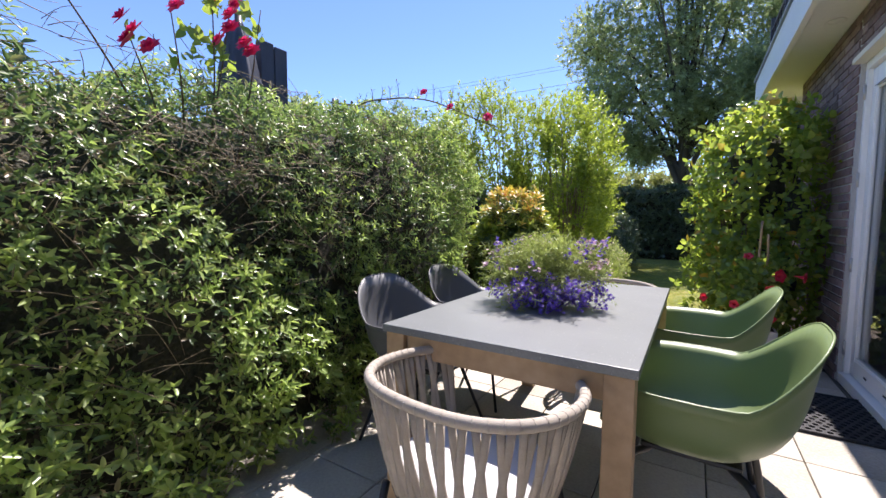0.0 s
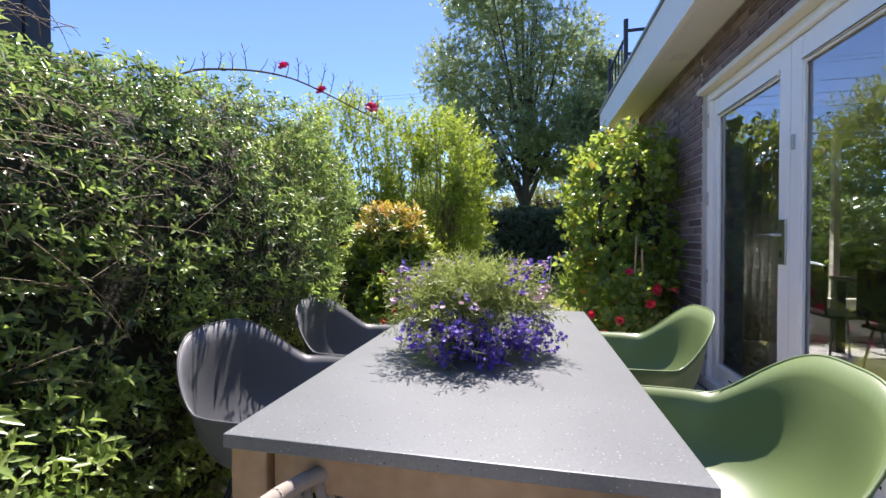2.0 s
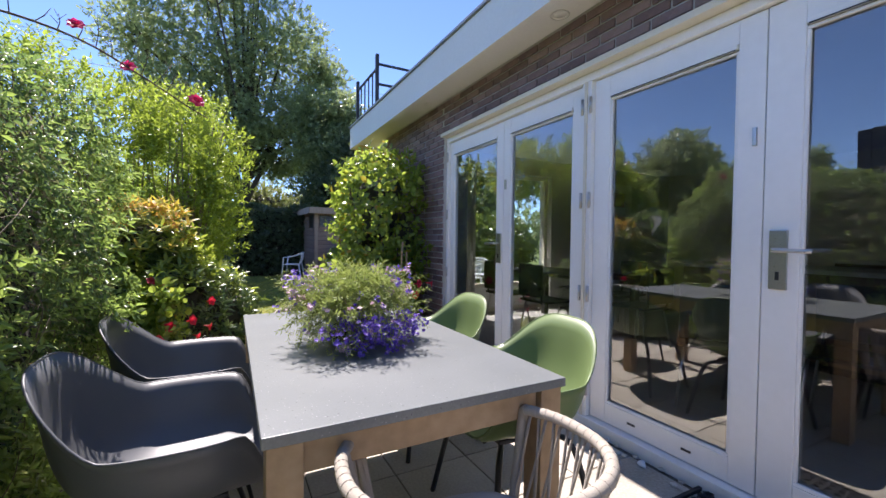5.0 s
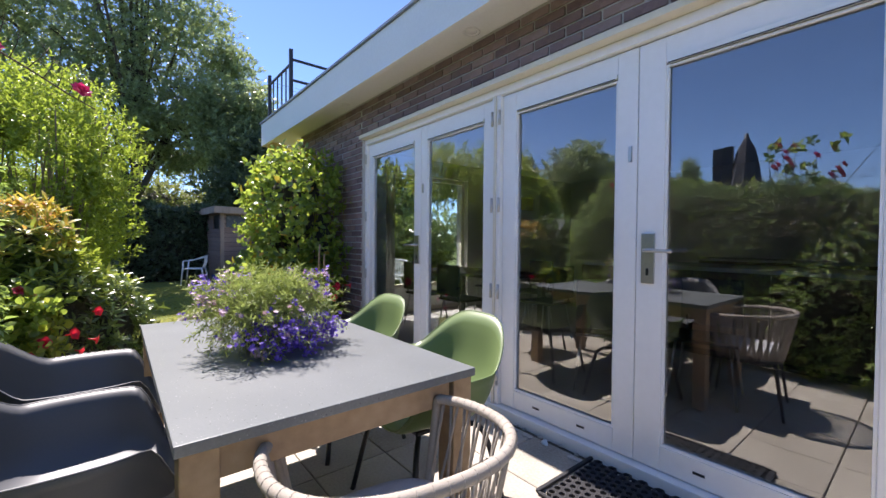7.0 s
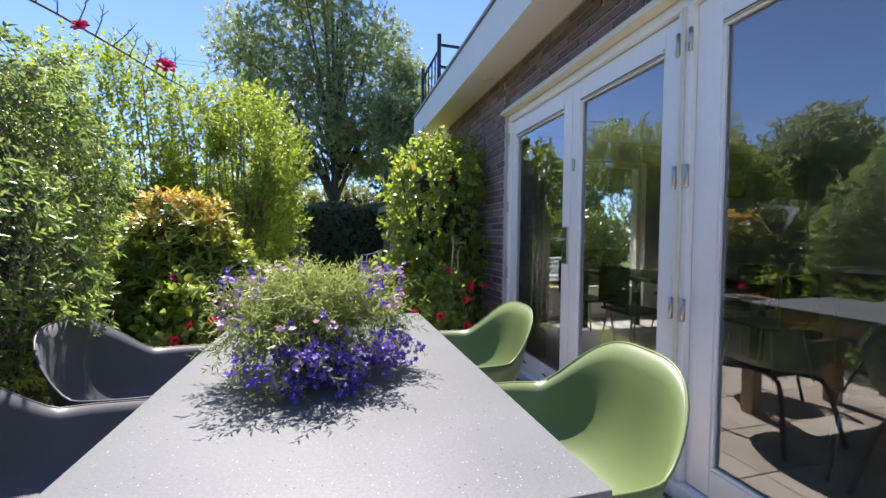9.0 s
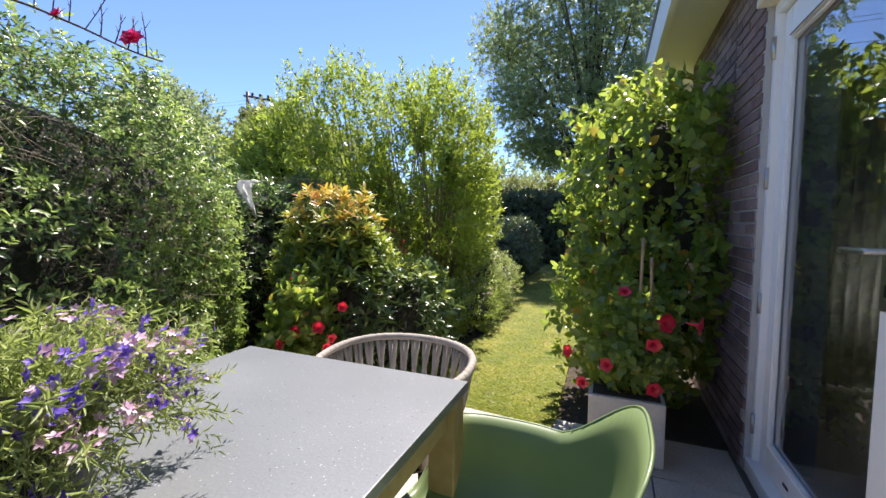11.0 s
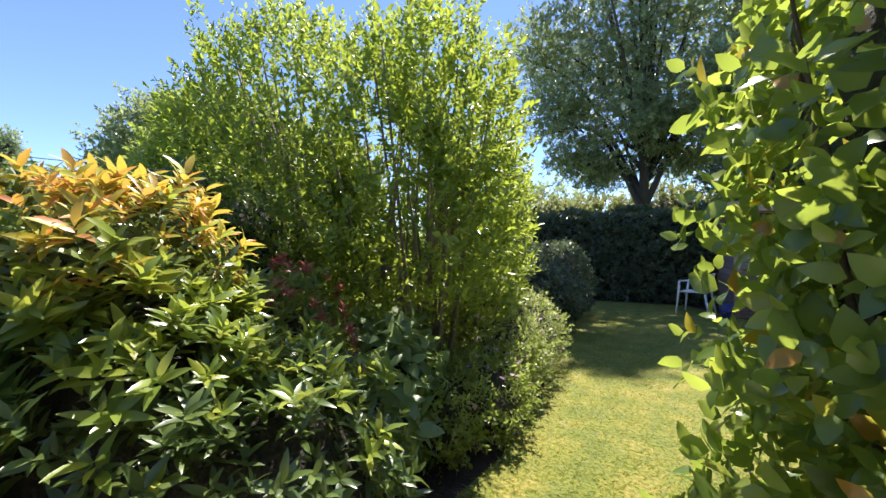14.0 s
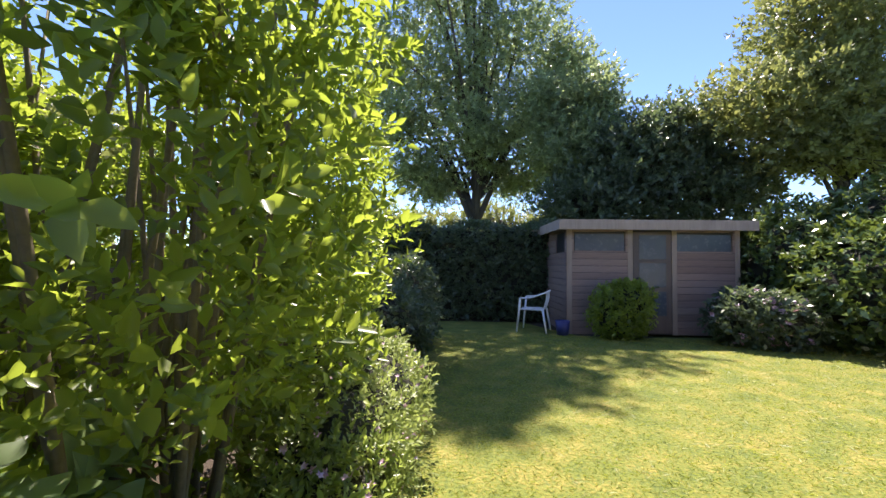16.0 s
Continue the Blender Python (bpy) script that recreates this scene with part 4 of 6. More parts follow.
def tree(name, at, height, blobs, n, material, label, trunk_r=0.22, templates=None, size=(0.8, 1.4), limbs=14, stem=0.3, core=0.0, depth=0.9):
    t = thing(name, pose(*at), label, "tree")
    lines = [(smooth_line([(0, 0, -0.06), (0.1, 0.05, height * stem * 0.6), (-0.05, 0.1, height * stem), (0.1, 0, height * 0.8)], 5), [trunk_r * (1 - 0.055 * k) for k in range(16)])]
    for i in range(limbs):
        b = blobs[i % len(blobs)]
        z0 = height * stem * rng.uniform(0.75, 1.5)
        foot = Vector((0.05, 0.05, z0))
        tip = Vector((b[0], b[1], b[2])) + Vector(rng.normal(0, 0.5, 3)) * Vector((b[3], b[4], b[5])).length * 0.35
        mid = foot.lerp(tip, 0.45) + Vector((0, 0, 0.12 * height * rng.random()))
        r = trunk_r * rng.uniform(0.3, 0.5)
        lines.append((smooth_line([foot, mid, tip], 5), [r * (1 - 0.085 * k) for k in range(11)]))
        for q in range(3):
            s = mid.lerp(tip, rng.random())
            e = s + Vector(rng.normal(0, 1, 3)).normalized() * b[3] * 0.7
            lines.append(([s, s.lerp(e, 0.5) + Vector((0, 0, 0.15)), e], [r * 0.35, r * 0.22, r * 0.08]))
    part("trunk", tubes("trunk", lines, BARK, 7), BARK, t)
    if core:
        blobs_core("shade_core", blobs, t, core)
    P, N = blobs_surface(blobs, n, depth, 0.5)
    k = rng.integers(0, len(blobs), n // 2)
    B = np.array(blobs)[k]
    Q = B[:, :3] + unit(rng.normal(size=(n // 2, 3))) * B[:, 3:] * (rng.random((n // 2, 1)) ** 0.5)
    P, N = np.concatenate([P, Q]), np.concatenate([N, unit(rng.normal(size=(n // 2, 3)))])
    D, F = grow(P, N, -0.1, 0.9)
    scatter("crown", P, D, F, rng.uniform(*size, len(P)), templates or SPRIG_TREE, material, t)
    return t


# Last three crown lobes are out of view, added to shade the lawn.
tree("tree", (0.45, 18.0, 0), 13.0, [(-2.6, 0, 6.4, 1.8, 2.0, 1.4), (-3.4, 0.5, 9.0, 1.7, 2.0, 1.6), (0.3, -0.6, 5.6, 2.0, 2.0, 1.2), (-0.6, 0.3, 8.0, 2.2, 2.2, 1.6), (2.2, 0, 6.6, 1.6, 1.9, 1.3), (1.5, 0.2, 9.6, 2.0, 2.1, 1.7), (-1.2, 0, 11.4, 2.2, 2.0, 1.7), (2.8, 0.6, 4.7, 1.5, 1.4, 0.7), (-2.2, 0.4, 4.6, 1.4, 1.4, 0.8), (0.6, 0, 13.4, 1.8, 1.8, 1.5), (3.2, 0, 8.4, 1.0, 1.4, 0.9), (-2.6, 0, 12.6, 1.3, 1.4, 1.1), (-1.4, 0.3, 4.1, 1.2, 1.2, 0.7), (1.4, 0.4, 4.3, 1.4, 1.2, 0.7), (4.2, 0.3, 6.2, 0.9, 1.1, 0.7), (4.6, 0.5, 4.6, 0.9, 0.9, 0.5), (-1.1, -3.3, 11.7, 0.8, 1.3, 0.7), (-0.3, -0.8, 15.6, 0.8, 0.9, 0.7), (-0.9, -0.6, 17.4, 0.45, 0.6, 0.8)],
     15500, TREE_LEAF, "tall leafy tree with several dark trunks, seen against the light", 0.26, limbs=30, stem=0.24, size=(0.45, 0.85), depth=1.2)

# ---- back of the garden ----


def back_hedge():
    t = thing("back_hedge", pose(0, 12.6, 0), "dark shaded evergreen hedge at the end of the lawn", "hedge")
    n = 5000
    x, z = rng.uniform(-4.0, 7.5, n), rng.random(n) * 2.05
    y = -0.05 + 0.12 * rng.random(n) + 0.06 * np.sin(x * 3 + z * 2)
    top_n = 1200
    x2, y2 = rng.uniform(-4.0, 7.5, top_n), rng.uniform(0, 0.9, top_n)
    P = np.concatenate([np.stack([x, y, z], 1), np.stack([x2, y2, 2.03 + 0.08 * np.sin(x2 * 4)], 1)])
    N = np.concatenate([np.tile([0, -1, 0.2], (n, 1)), np.tile([0, 0, 1.0], (top_n, 1))])
    D, F = grow(P, N, 0.2, 0.8)
    scatter("foliage", P, D, F, rng.uniform(1.6, 2.6, len(P)), SPRIG_FAR, DARK_LEAF, t)
    # Dark block behind the leaves stands for the shade inside.
    part("shade_core", block(-4.0, 7.5, 0.12, 0.95, 0, 1.98), SHADE_CORE, t)


back_hedge()


GREY_PANE = surface("dull blue-grey pane", [(0.2, (0.05, 0.065, 0.085)), (0.8, (0.10, 0.125, 0.15))], 0.25, 12, 2, 0.02)


def shed():
    t = thing("garden_shed", pose(2.08, 11.2, -0.02, 0, 0, 3), "low weathered timber garden shed with small high windows", "shed")
    L, D, H = 3.12, 2.0, 2.0
    core = block(0.02, L, 0.02, D, 0, H - 0.02)
    part("core", core, DARK_WOOD, t)
    bw = 0.125
    front = mesh_of("board", *block_data(0, 1, -0.02, 0.018, 0.004, bw - 0.004), SHED_WOOD)
    for i in range(16):
        z = i * bw
        spans = [(0.0, 1.12), (1.92, L)]
        if z + bw > 1.52 and z < 1.85:
            spans = [(0.0, 0.12), (1.06, 1.12), (1.92, 1.98), (L - 0.12, L)]
        for a, b in spans:
            part("board", front, SHED_WOOD, t, at=Matrix.Translation((a, 0, z)) @ Matrix.Diagonal((b - a, 1, 1, 1)))
        if z + bw > 1.52 and z < 1.85:
            for a, b in ((0.0, 0.1), (0.75, D)):
                part("board", front, SHED_WOOD, t, at=pose(0, 0, 0, 0, 0, 90) @ Matrix.Translation((a, 0, z)) @ Matrix.Diagonal((b - a, 1, 1, 1)))
        else:
            part("board", front, SHED_WOOD, t, at=pose(0, 0, 0, 0, 0, 90) @ Matrix.Translation((0, 0, z)) @ Matrix.Diagonal((D, 1, 1, 1)))
    for x0 in (-0.01, 1.1, 1.9, L - 0.08):
        part("post", block(x0, x0 + 0.09, -0.03, -0.021, 0, H, 0.003), SHED_TRIM, t)
    dr = part("door", block(1.2, 1.89, -0.028, 0.01, 0.03, 1.88, 0.004), SHED_DOOR, t, "dark timber door with three glazed panels")
    for z0 in (0.35, 0.87, 1.38):
        part("door_pane", block(1.30, 1.79, -0.034, -0.0285, z0, z0 + 0.44), GREY_PANE, dr, "dull blue-grey pane")
    part("latch", block(1.25, 1.30, -0.05, -0.028, 0.95, 1.05, 0.004), BLACK, dr)
    for x0, x1 in ((0.14, 1.04), (2.0, L - 0.14)):
        w = part("window", block(x0, x1, 0.004, 0.016, 1.53, 1.84), BLACK, t, "narrow dark window")
        part("window_frame", block(x0 - 0.01, x1 + 0.01, -0.024, -0.006, 1.5, 1.53, 0.003), SHED_WOOD, w)
        part("pane", block(x0, x1, -0.004, 0.0, 1.53, 1.84), GREY_PANE, w)
    w = part("window", block(0.004, 0.016, 0.12, 0.73, 1.53, 1.84), BLACK, t, "narrow dark window")
    part("roof", block(-0.18, L + 0.18, -0.22, D + 0.15, H, H + 0.06, 0.006), FELT, t)
    part("roof_edge", block(-0.2, L + 0.2, -0.25, -0.221, H - 0.10, H + 0.08, 0.004), SHED_TRIM, t)
    part("roof_edge", block(-0.21, -0.181, -0.22, D + 0.15, H - 0.10, H + 0.08, 0.004), SHED_TRIM, t)


def block_data(x0, x1, y0, y1, z0, z1):
    V = [(x, y, z) for z in (z0, z1) for y in (y0, y1) for x in (x0, x1)]
    return V, [(0, 2, 3, 1), (4, 5, 7, 6), (0, 1, 5, 4), (2, 6, 7, 3), (0, 4, 6, 2), (1, 3, 7, 5)]


shed()

# ---- more of the back garden ----
shrub("grey_shrub", (-0.75, 8.3, 0), [(0, 0, 0.45, 0.6, 0.6, 0.5), (-0.3, 0.6, 0.6, 0.6, 0.6, 0.6), (0.0, 1.5, 0.6, 0.55, 0.8, 0.7), (-0.5, -0.8, 0.5, 0.5, 0.6, 0.55)], 3500, SPRIG_FAR, DARK_LEAF, "dark grey-green rounded shrubs in the shade", "shrub", 0.15, 0.12, (1.2, 2.0), 6)
pale = shrub("flowering_mound", (-0.36, 6.05, 0), [(0, 0.2, 0.36, 0.40, 0.55, 0.40), (0.02, -0.45, 0.32, 0.38, 0.45, 0.36), (-0.3, 0.1, 0.5, 0.35, 0.5, 0.4)], 2600, SPRIG_PRIVET, STEM_LEAF, "light green mound with small pale pink flowers", "shrub", 0.1, 0.08, (0.6, 1.0), 0)
weeds = shrub("geranium", (-0.26, 4.85, 0), [(0, 0, 0.22, 0.36, 0.45, 0.26), (-0.05, 0.5, 0.25, 0.32, 0.4, 0.28), (-0.1, -0.45, 0.25, 0.3, 0.35, 0.28)], 2200, SPRIG_PRIVET, SHRUB_LEAF, "leafy geranium with small pink flowers at the lawn's edge", "plant", 0.1, 0.08, (0.6, 1.1), 0)
shrub("broad_leaved_plant", (-0.60, 4.22, 0), [(0, 0, 0.36, 0.32, 0.32, 0.42), (-0.15, 0.25, 0.45, 0.28, 0.28, 0.36), (0.1, -0.22, 0.32, 0.28, 0.26, 0.34)], 420, SPRIG_BROAD, SOFT_LEAF, "low plant with large soft oval leaves", "plant", 0.08, 0.05, (0.75, 1.15), 6, 0.5, 0.4, 0.7)
red_tip = shrub("red_tipped_shrub", (-0.85, 3.55, 0), [(0, 0, 0.45, 0.4, 0.4, 0.5), (0.1, 0.1, 0.7, 0.3, 0.3, 0.4), (0.35, -0.1, 0.4, 0.3, 0.3, 0.4)], 1500, SPRIG_LONG, SHRUB_LEAF, "shrub with whorled leaves and red young tips", "shrub", 0.12, 0.1, (0.8, 1.2), 6, 0.6, 0.5, 0.6)
P, N = blobs_surface([(0.1, 0.1, 0.72, 0.32, 0.32, 0.42), (0.35, -0.1, 0.42, 0.3, 0.3, 0.4)], 200, 0.0, 0.1)
P, N = P[P[:, 2] > 0.62], N[P[:, 2] > 0.62]
D, F = grow(P, N, 1.0, 0.3)
scatter("red_foliage", P, D, F, rng.uniform(0.6, 0.9, len(P)), SPRIG_LONG, RED_TIP, red_tip, "red young leaves")
shrub("shed_shrub", (2.85, 10.72, 0), [(0, 0, 0.42, 0.48, 0.3, 0.45), (0.15, 0, 0.62, 0.35, 0.28, 0.3)], 1300, SPRIG_FAR, PRIVET_LEAF, "small green shrub growing before the shed", "shrub", 0.1, 0.08, (1.2, 1.8), 3)
hyd = shrub("hydrangea", (4.75, 10.35, 0), [(0, 0, 0.4, 0.6, 0.45, 0.42), (0.35, -0.2, 0.35, 0.4, 0.4, 0.38)], 1500, SPRIG_FAR, DARK_LEAF, "hydrangea with faded pale flower heads beside the shed", "shrub", 0.1, 0.08, (1.4, 2.2), 4)
# The darker leaf colour carries the shade on these bushes.
shrub("side_bush", (6.6, 10.2, 0), [(0, 0, 0.9, 1.2, 1.2, 1.0), (0.3, -1.2, 0.9, 1.0, 1.2, 0.95), (-0.2, 1.3, 1.2, 1.1, 1.0, 1.2), (0.8, 0.4, 1.8, 1.0, 1.2, 1.0)], 6000, SPRIG_FAR, SHADED_LEAF, "dense green bushes at the lawn's shaded side", "bush", 0.2, 0.2, (1.8, 3.0), 8)
shrub("sunlit_bush", (1.2, 22.5, 0), [(0, 0, 1.6, 2.6, 1.2, 2.4), (-3.0, 0.4, 1.5, 2.2, 1.2, 2.2), (3.4, 0.4, 1.8, 2.0, 1.2, 2.3), (-6.0, 1.0, 1.6, 2.2, 1.2, 2.4)], 5000, SPRIG_TREE, LIGHT_TREE_LEAF, "sunlit yellow-green bushes beyond the garden", "bush", 0.3, 0.3, (0.7, 1.2), 4)
tree("dark_tree", (5.2, 14.6, 0), 6.0, [(-1.6, 0, 2.9, 1.5, 1.3, 0.9), (0, 0, 3.4, 1.6, 1.4, 1.2), (1.4, 0, 3.2, 1.4, 1.3, 1.1), (0.3, 0, 4.6, 1.3, 1.2, 0.9), (-0.9, 0, 4.2, 1.0, 1.0, 0.8)], 5500, DARK_LEAF, "dark spreading evergreen tree behind the shed", 0.16, size=(0.5, 0.9), limbs=12, core=0.45, depth=0.4)
tree("pale_tree", (8.6, 13.2, 0), 8.0, [(-1.2, 0, 5.0, 1.8, 1.6, 1.0), (0.8, 0, 5.6, 1.9, 1.7, 1.2), (0, 0, 7.0, 1.8, 1.7, 1.1), (1.8, -0.6, 3.8, 1.6, 1.5, 1.0), (-0.6, -0.4, 3.9, 1.5, 1.2, 0.6)], 5500, LIGHT_TREE_LEAF, "spreading tree with pale olive leaves", 0.16, size=(0.5, 0.9), limbs=14, depth=0.6)
tree("shoot_tree", (3.2, 15.5, 0), 7.5, [(0, 0, 4.6, 1.3, 1.2, 1.0), (0.6, 0, 6.0, 0.9, 0.9, 1.1), (-0.8, 0, 5.8, 0.6, 0.7, 1.1)], 2200, TREE_LEAF, "slender young tree with loose upright shoots", 0.1, size=(0.5, 0.8), limbs=10, depth=0.7)
tree("garden_tree", (-10.5, 8.2, 0), 5.5, [(0, 0, 3.6, 1.4, 1.4, 1.5), (-1.6, 0.5, 3.2, 1.3, 1.2, 1.3)], 3000, TREE_LEAF, "round green tree in the neighbouring garden", 0.14, size=(0.45, 0.8), limbs=10, core=0.4, depth=0.5)
tree("bronze_tree", (-7.6, 9.4, 0), 5.0, [(0, 0, 3.0, 1.5, 1.3, 1.3), (1.5, 0.3, 2.7, 1.3, 1.2, 1.1), (-0.2, 0, 3.9, 0.8, 0.8, 0.6)], 2800, LIGHT_TREE_LEAF, "olive-bronze leafy tree in the neighbouring garden", 0.14, size=(0.45, 0.8), limbs=10, core=0.4, depth=0.5)

tree("conifer", (-22.8, 8.5, 0), 6.0, [(0, 0, 1.9, 1.0, 1.0, 1.8), (0, 0, 3.6, 0.85, 0.85, 1.5), (0.1, 0, 5.0, 0.5, 0.5, 1.2)], 1800, TREE_LEAF, "narrow dark conifer beyond the gardens", 0.14, size=(0.5, 0.8), limbs=8, core=0.5, depth=0.4)

shrub("tall_bush", (-2.9, 4.6, 0), [(0, 0, 1.1, 0.6, 0.6, 1.1), (0.1, 0.1, 2.0, 0.55, 0.55, 0.7), (-0.4, 0.1, 1.7, 0.5, 0.5, 0.8)], 4500, SPRIG_FAR, SHRUB_LEAF, "tall shaded bush behind the privet", "bush", 0.3, 0.2, (1.1, 1.7), 10, 0.4, 0.7, 0.5)
shrub("ivy_bush", (-1.75, 2.95, 0), [(0, 0, 0.7, 0.35, 0.6, 0.75), (0.1, -0.5, 0.7, 0.35, 0.4, 0.7), (0.15, 0.7, 0.8, 0.4, 0.5, 0.85), (0.5, 0.5, 0.5, 0.5, 0.5, 0.6), (-0.1, 0.2, 1.25, 0.35, 0.6, 0.35), (-0.05, 1.1, 1.2, 0.4, 0.6, 0.5), (-0.1, -0.5, 1.2, 0.3, 0.5, 0.3)], 4200, SPRIG_HEDGE, HEDGE_LEAF, "shaded evergreen growth before the dark fence", "bush", 0.12, 0.12, (1.0, 1.6), 5)


def flower_heads(parent, P, templates, material, size, name="bloom", label=""):
    P = np.asarray(P, float)
    D = unit(rng.normal(0, 0.5, P.shape) + np.array([0, -0.6, 0.8]))
    scatter(name, P, D, unit(rng.normal(size=P.shape)), rng.uniform(size * 0.8, size * 1.2, len(P)), templates, material, parent, label)


FLOWER5 = [flower_shape(5, 1.0, 0.6, 0.35, gen) for _ in range(3)]
PUFF = [flower_shape(9, 1.0, 0.7, a, gen) for a in (0.2, 0.6)]
for host, blobs, k, mat, size in ((pale, [(0, 0.2, 0.38, 0.42, 0.57, 0.42), (0.02, -0.45, 0.34, 0.4, 0.47, 0.38)], 260, PINK, 0.016), (weeds, [(0, 0, 0.24, 0.38, 0.47, 0.3), (-0.05, 0.5, 0.27, 0.34, 0.42, 0.3)], 170, PINK, 0.019), (hyd, [(0, 0, 0.42, 0.62, 0.47, 0.44), (0.35, -0.2, 0.37, 0.42, 0.42, 0.4)], 170, PINK, 0.055)):
    P, N = blobs_surface(blobs, k, 0.0, 0.05)
    flower_heads(host, P, PUFF if host is hyd else FLOWER5, mat, size, "bloom", "pale pink flowers")


def far_woods():
    """Trees round the horizon."""
    P, N = [], []
    for i in range(90):
        a = 2 * math.pi * i / 90 + rng.uniform(-0.02, 0.02)
        r = rng.uniform(48, 64)
        h = rng.uniform(4.0, 8.0) if abs(math.sin(a) - 0.8) > 0.15 else rng.uniform(3.5, 5.5)
        blobs = [(r * math.cos(a), r * math.sin(a), h * 0.5, rng.uniform(2.5, 4.5), rng.uniform(2.5, 4.5), h * 0.55)]
        p, q = blobs_surface(blobs, 170, 0.8, 0.8)
        P.append(p)
        N.append(q)
    P, N = np.concatenate(P), np.concatenate(N)
    D, F = grow(P, N, 0.2, 0.8)
    ob = scatter("far_woods", P, D, F, rng.uniform(2.2, 3.8, len(P)), SPRIG_TREE, TREE_LEAF, None, "belt of distant leafy trees")
    tagged(ob, category="woods")


far_woods()


def white_chair(m, name="plastic_chair"):
    t = thing(name, m, "white plastic garden armchair with a curved slatted back", "chair", "white plastic chairs")
    seat = block(-0.21, 0.21, -0.2, 0.22, 0.40, 0.425, 0.01)
    part("seat", seat, PLASTIC, t)
    line = smooth_line([(-0.27, 0.2, 0.62), (-0.28, 0.0, 0.64), (-0.24, -0.22, 0.72), (0, -0.29, 0.76), (0.24, -0.22, 0.72), (0.28, 0.0, 0.64), (0.27, 0.2, 0.62)], 6)
    part("arm_rail", tube("arm_rail", line, 0.024, PLASTIC, 8, 0.6), PLASTIC, t)
    for k in range(7):
        x = -0.15 + 0.05 * k
        part("back_slat", tube("back_slat", smooth_line([(x, -0.2, 0.42), (x * 1.1, -0.255, 0.6), (x * 1.15, -0.285 + abs(x) * 0.2, 0.745)], 3), 0.014, PLASTIC, 6, 0.5), PLASTIC, t)
    for sx in (-1, 1):
        part("leg", tube("leg", [(sx * 0.27, 0.2, 0.62), (sx * 0.25, 0.22, 0.4), (sx * 0.27, 0.26, 0)], [0.02, 0.022, 0.016], PLASTIC), PLASTIC, t)
        part("leg", tube("leg", [(sx * 0.2, -0.2, 0.42), (sx * 0.23, -0.27, 0)], [0.022, 0.016], PLASTIC), PLASTIC, t)
    return t


plain_chair = white_chair(pose(1.50, 11.35, 0, 0, 0, 70))
copy_thing(plain_chair, pose(4.1, 5.95, 0, 0, 0, 20))
copy_thing(plain_chair, pose(4.7, 6.6, 0, 0, 0, 140))
bucket = thing("bucket", pose(1.95, 10.98, 0), "dark blue plastic bucket on the lawn", "bucket")
BLUE = surface("blue plastic", [(0.2, (0.02, 0.025, 0.12)), (0.8, (0.04, 0.05, 0.2))], 0.45, 60, 4, 0.03)
part("body", lathe([(0.0, 0.0), (0.10, 0.0), (0.13, 0.25), (0.12, 0.25), (0.095, 0.02), (0, 0.02)], BLUE, "body"), BLUE, bucket)

# fence of the neighbour
fence = thing("fence", pose(-2.15, 2.2, 0), "dark weathered boarded fence between the gardens", "fence")
board = mesh_of("board", *block_data(-0.011, 0.011, 0.003, 0.137, 0, 1.30), SHED_DOOR)
for k in range(44):
    part("board", board, SHED_DOOR, fence, at=Matrix.Translation((0, 0.14 * k, rng.uniform(-0.01, 0.01))))
for k in range(4):
    part("post", block(-0.09, -0.02, 2.0 * k, 2.0 * k + 0.07, 0, 1.29, 0.004), SHED_DOOR, fence)
part("cap_rail", block(-0.04, 0.04, 0, 6.16, 1.315, 1.345, 0.004), SHED_DOOR, fence)

# ---- poles and wires ----
pole = thing("overhead_pole", pose(-64.5, 60, -0.06), "dark steel overhead line pole with a cross arm", "pole")
part("mast", tube("mast", [(0, 0, 0), (0, 0, 26.4)], [0.5, 0.35], BLACK), BLACK, pole)
part("cross_arm", tube("cross_arm", [(-1.0, 0, 25.8), (6.5, 0, 24.0)], 0.22, BLACK), BLACK, pole)
for k in range(3):
    part("insulator", lathe([(0, 0), (0.3, 0.05), (0.15, 0.25), (0.3, 0.4), (0.12, 0.8), (0, 0.8)], BLACK, "insulator", 10), BLACK, pole, at=Matrix.Translation((1.2 + 2.0 * k, 0, 25.4 - 0.48 * k)))
for z, sag, r in ((25.2, 1.4, 0.022), (24.5, 1.2, 0.022), (21.9, 0.8, 0.034), (19.9, 0.2, 0.034), (18.2, -0.6, 0.03)):
    pts = [(-80 + 10 * k, 60, z - sag * (1 - ((k - 9) / 9) ** 2)) for k in range(19)]
    w = part("overhead_wire", tube("overhead_wire", pts, r, BLACK, 5), BLACK, None)
    tagged(w, "thin dark overhead wire crossing the sky", "wire", "overhead wires")

# ---- parasol behind the hedge ----
par = thing("parasol", pose(-1.52, 0.40, 0) @ Matrix.Diagonal((1, 1, 0.93, 1)), "closed dark grey parasol standing behind the hedge", "parasol")
V, F = [], []
for i, (z, r) in enumerate(((1.3, 0.10), (1.6, 0.15), (1.9, 0.15), (2.2, 0.11), (2.42, 0.07), (2.56, 0.02))):
    for k in range(24):
        a = 2 * math.pi * k / 24
        q = r * (1 + 0.28 * math.cos(a * 8 + 0.4 * i))
        V.append((q * math.cos(a), q * math.sin(a), z))
for i in range(5):
    for k in range(24):
        F.append((i * 24 + k, i * 24 + (k + 1) % 24, (i + 1) * 24 + (k + 1) % 24, (i + 1) * 24 + k))
part("canopy", mesh_of("canopy", V, F, CLOTH, True), CLOTH, par)
part("pole", tube("pole", [(0, 0, 0), (0, 0, 2.62)], 0.022, BLACK), BLACK, par)
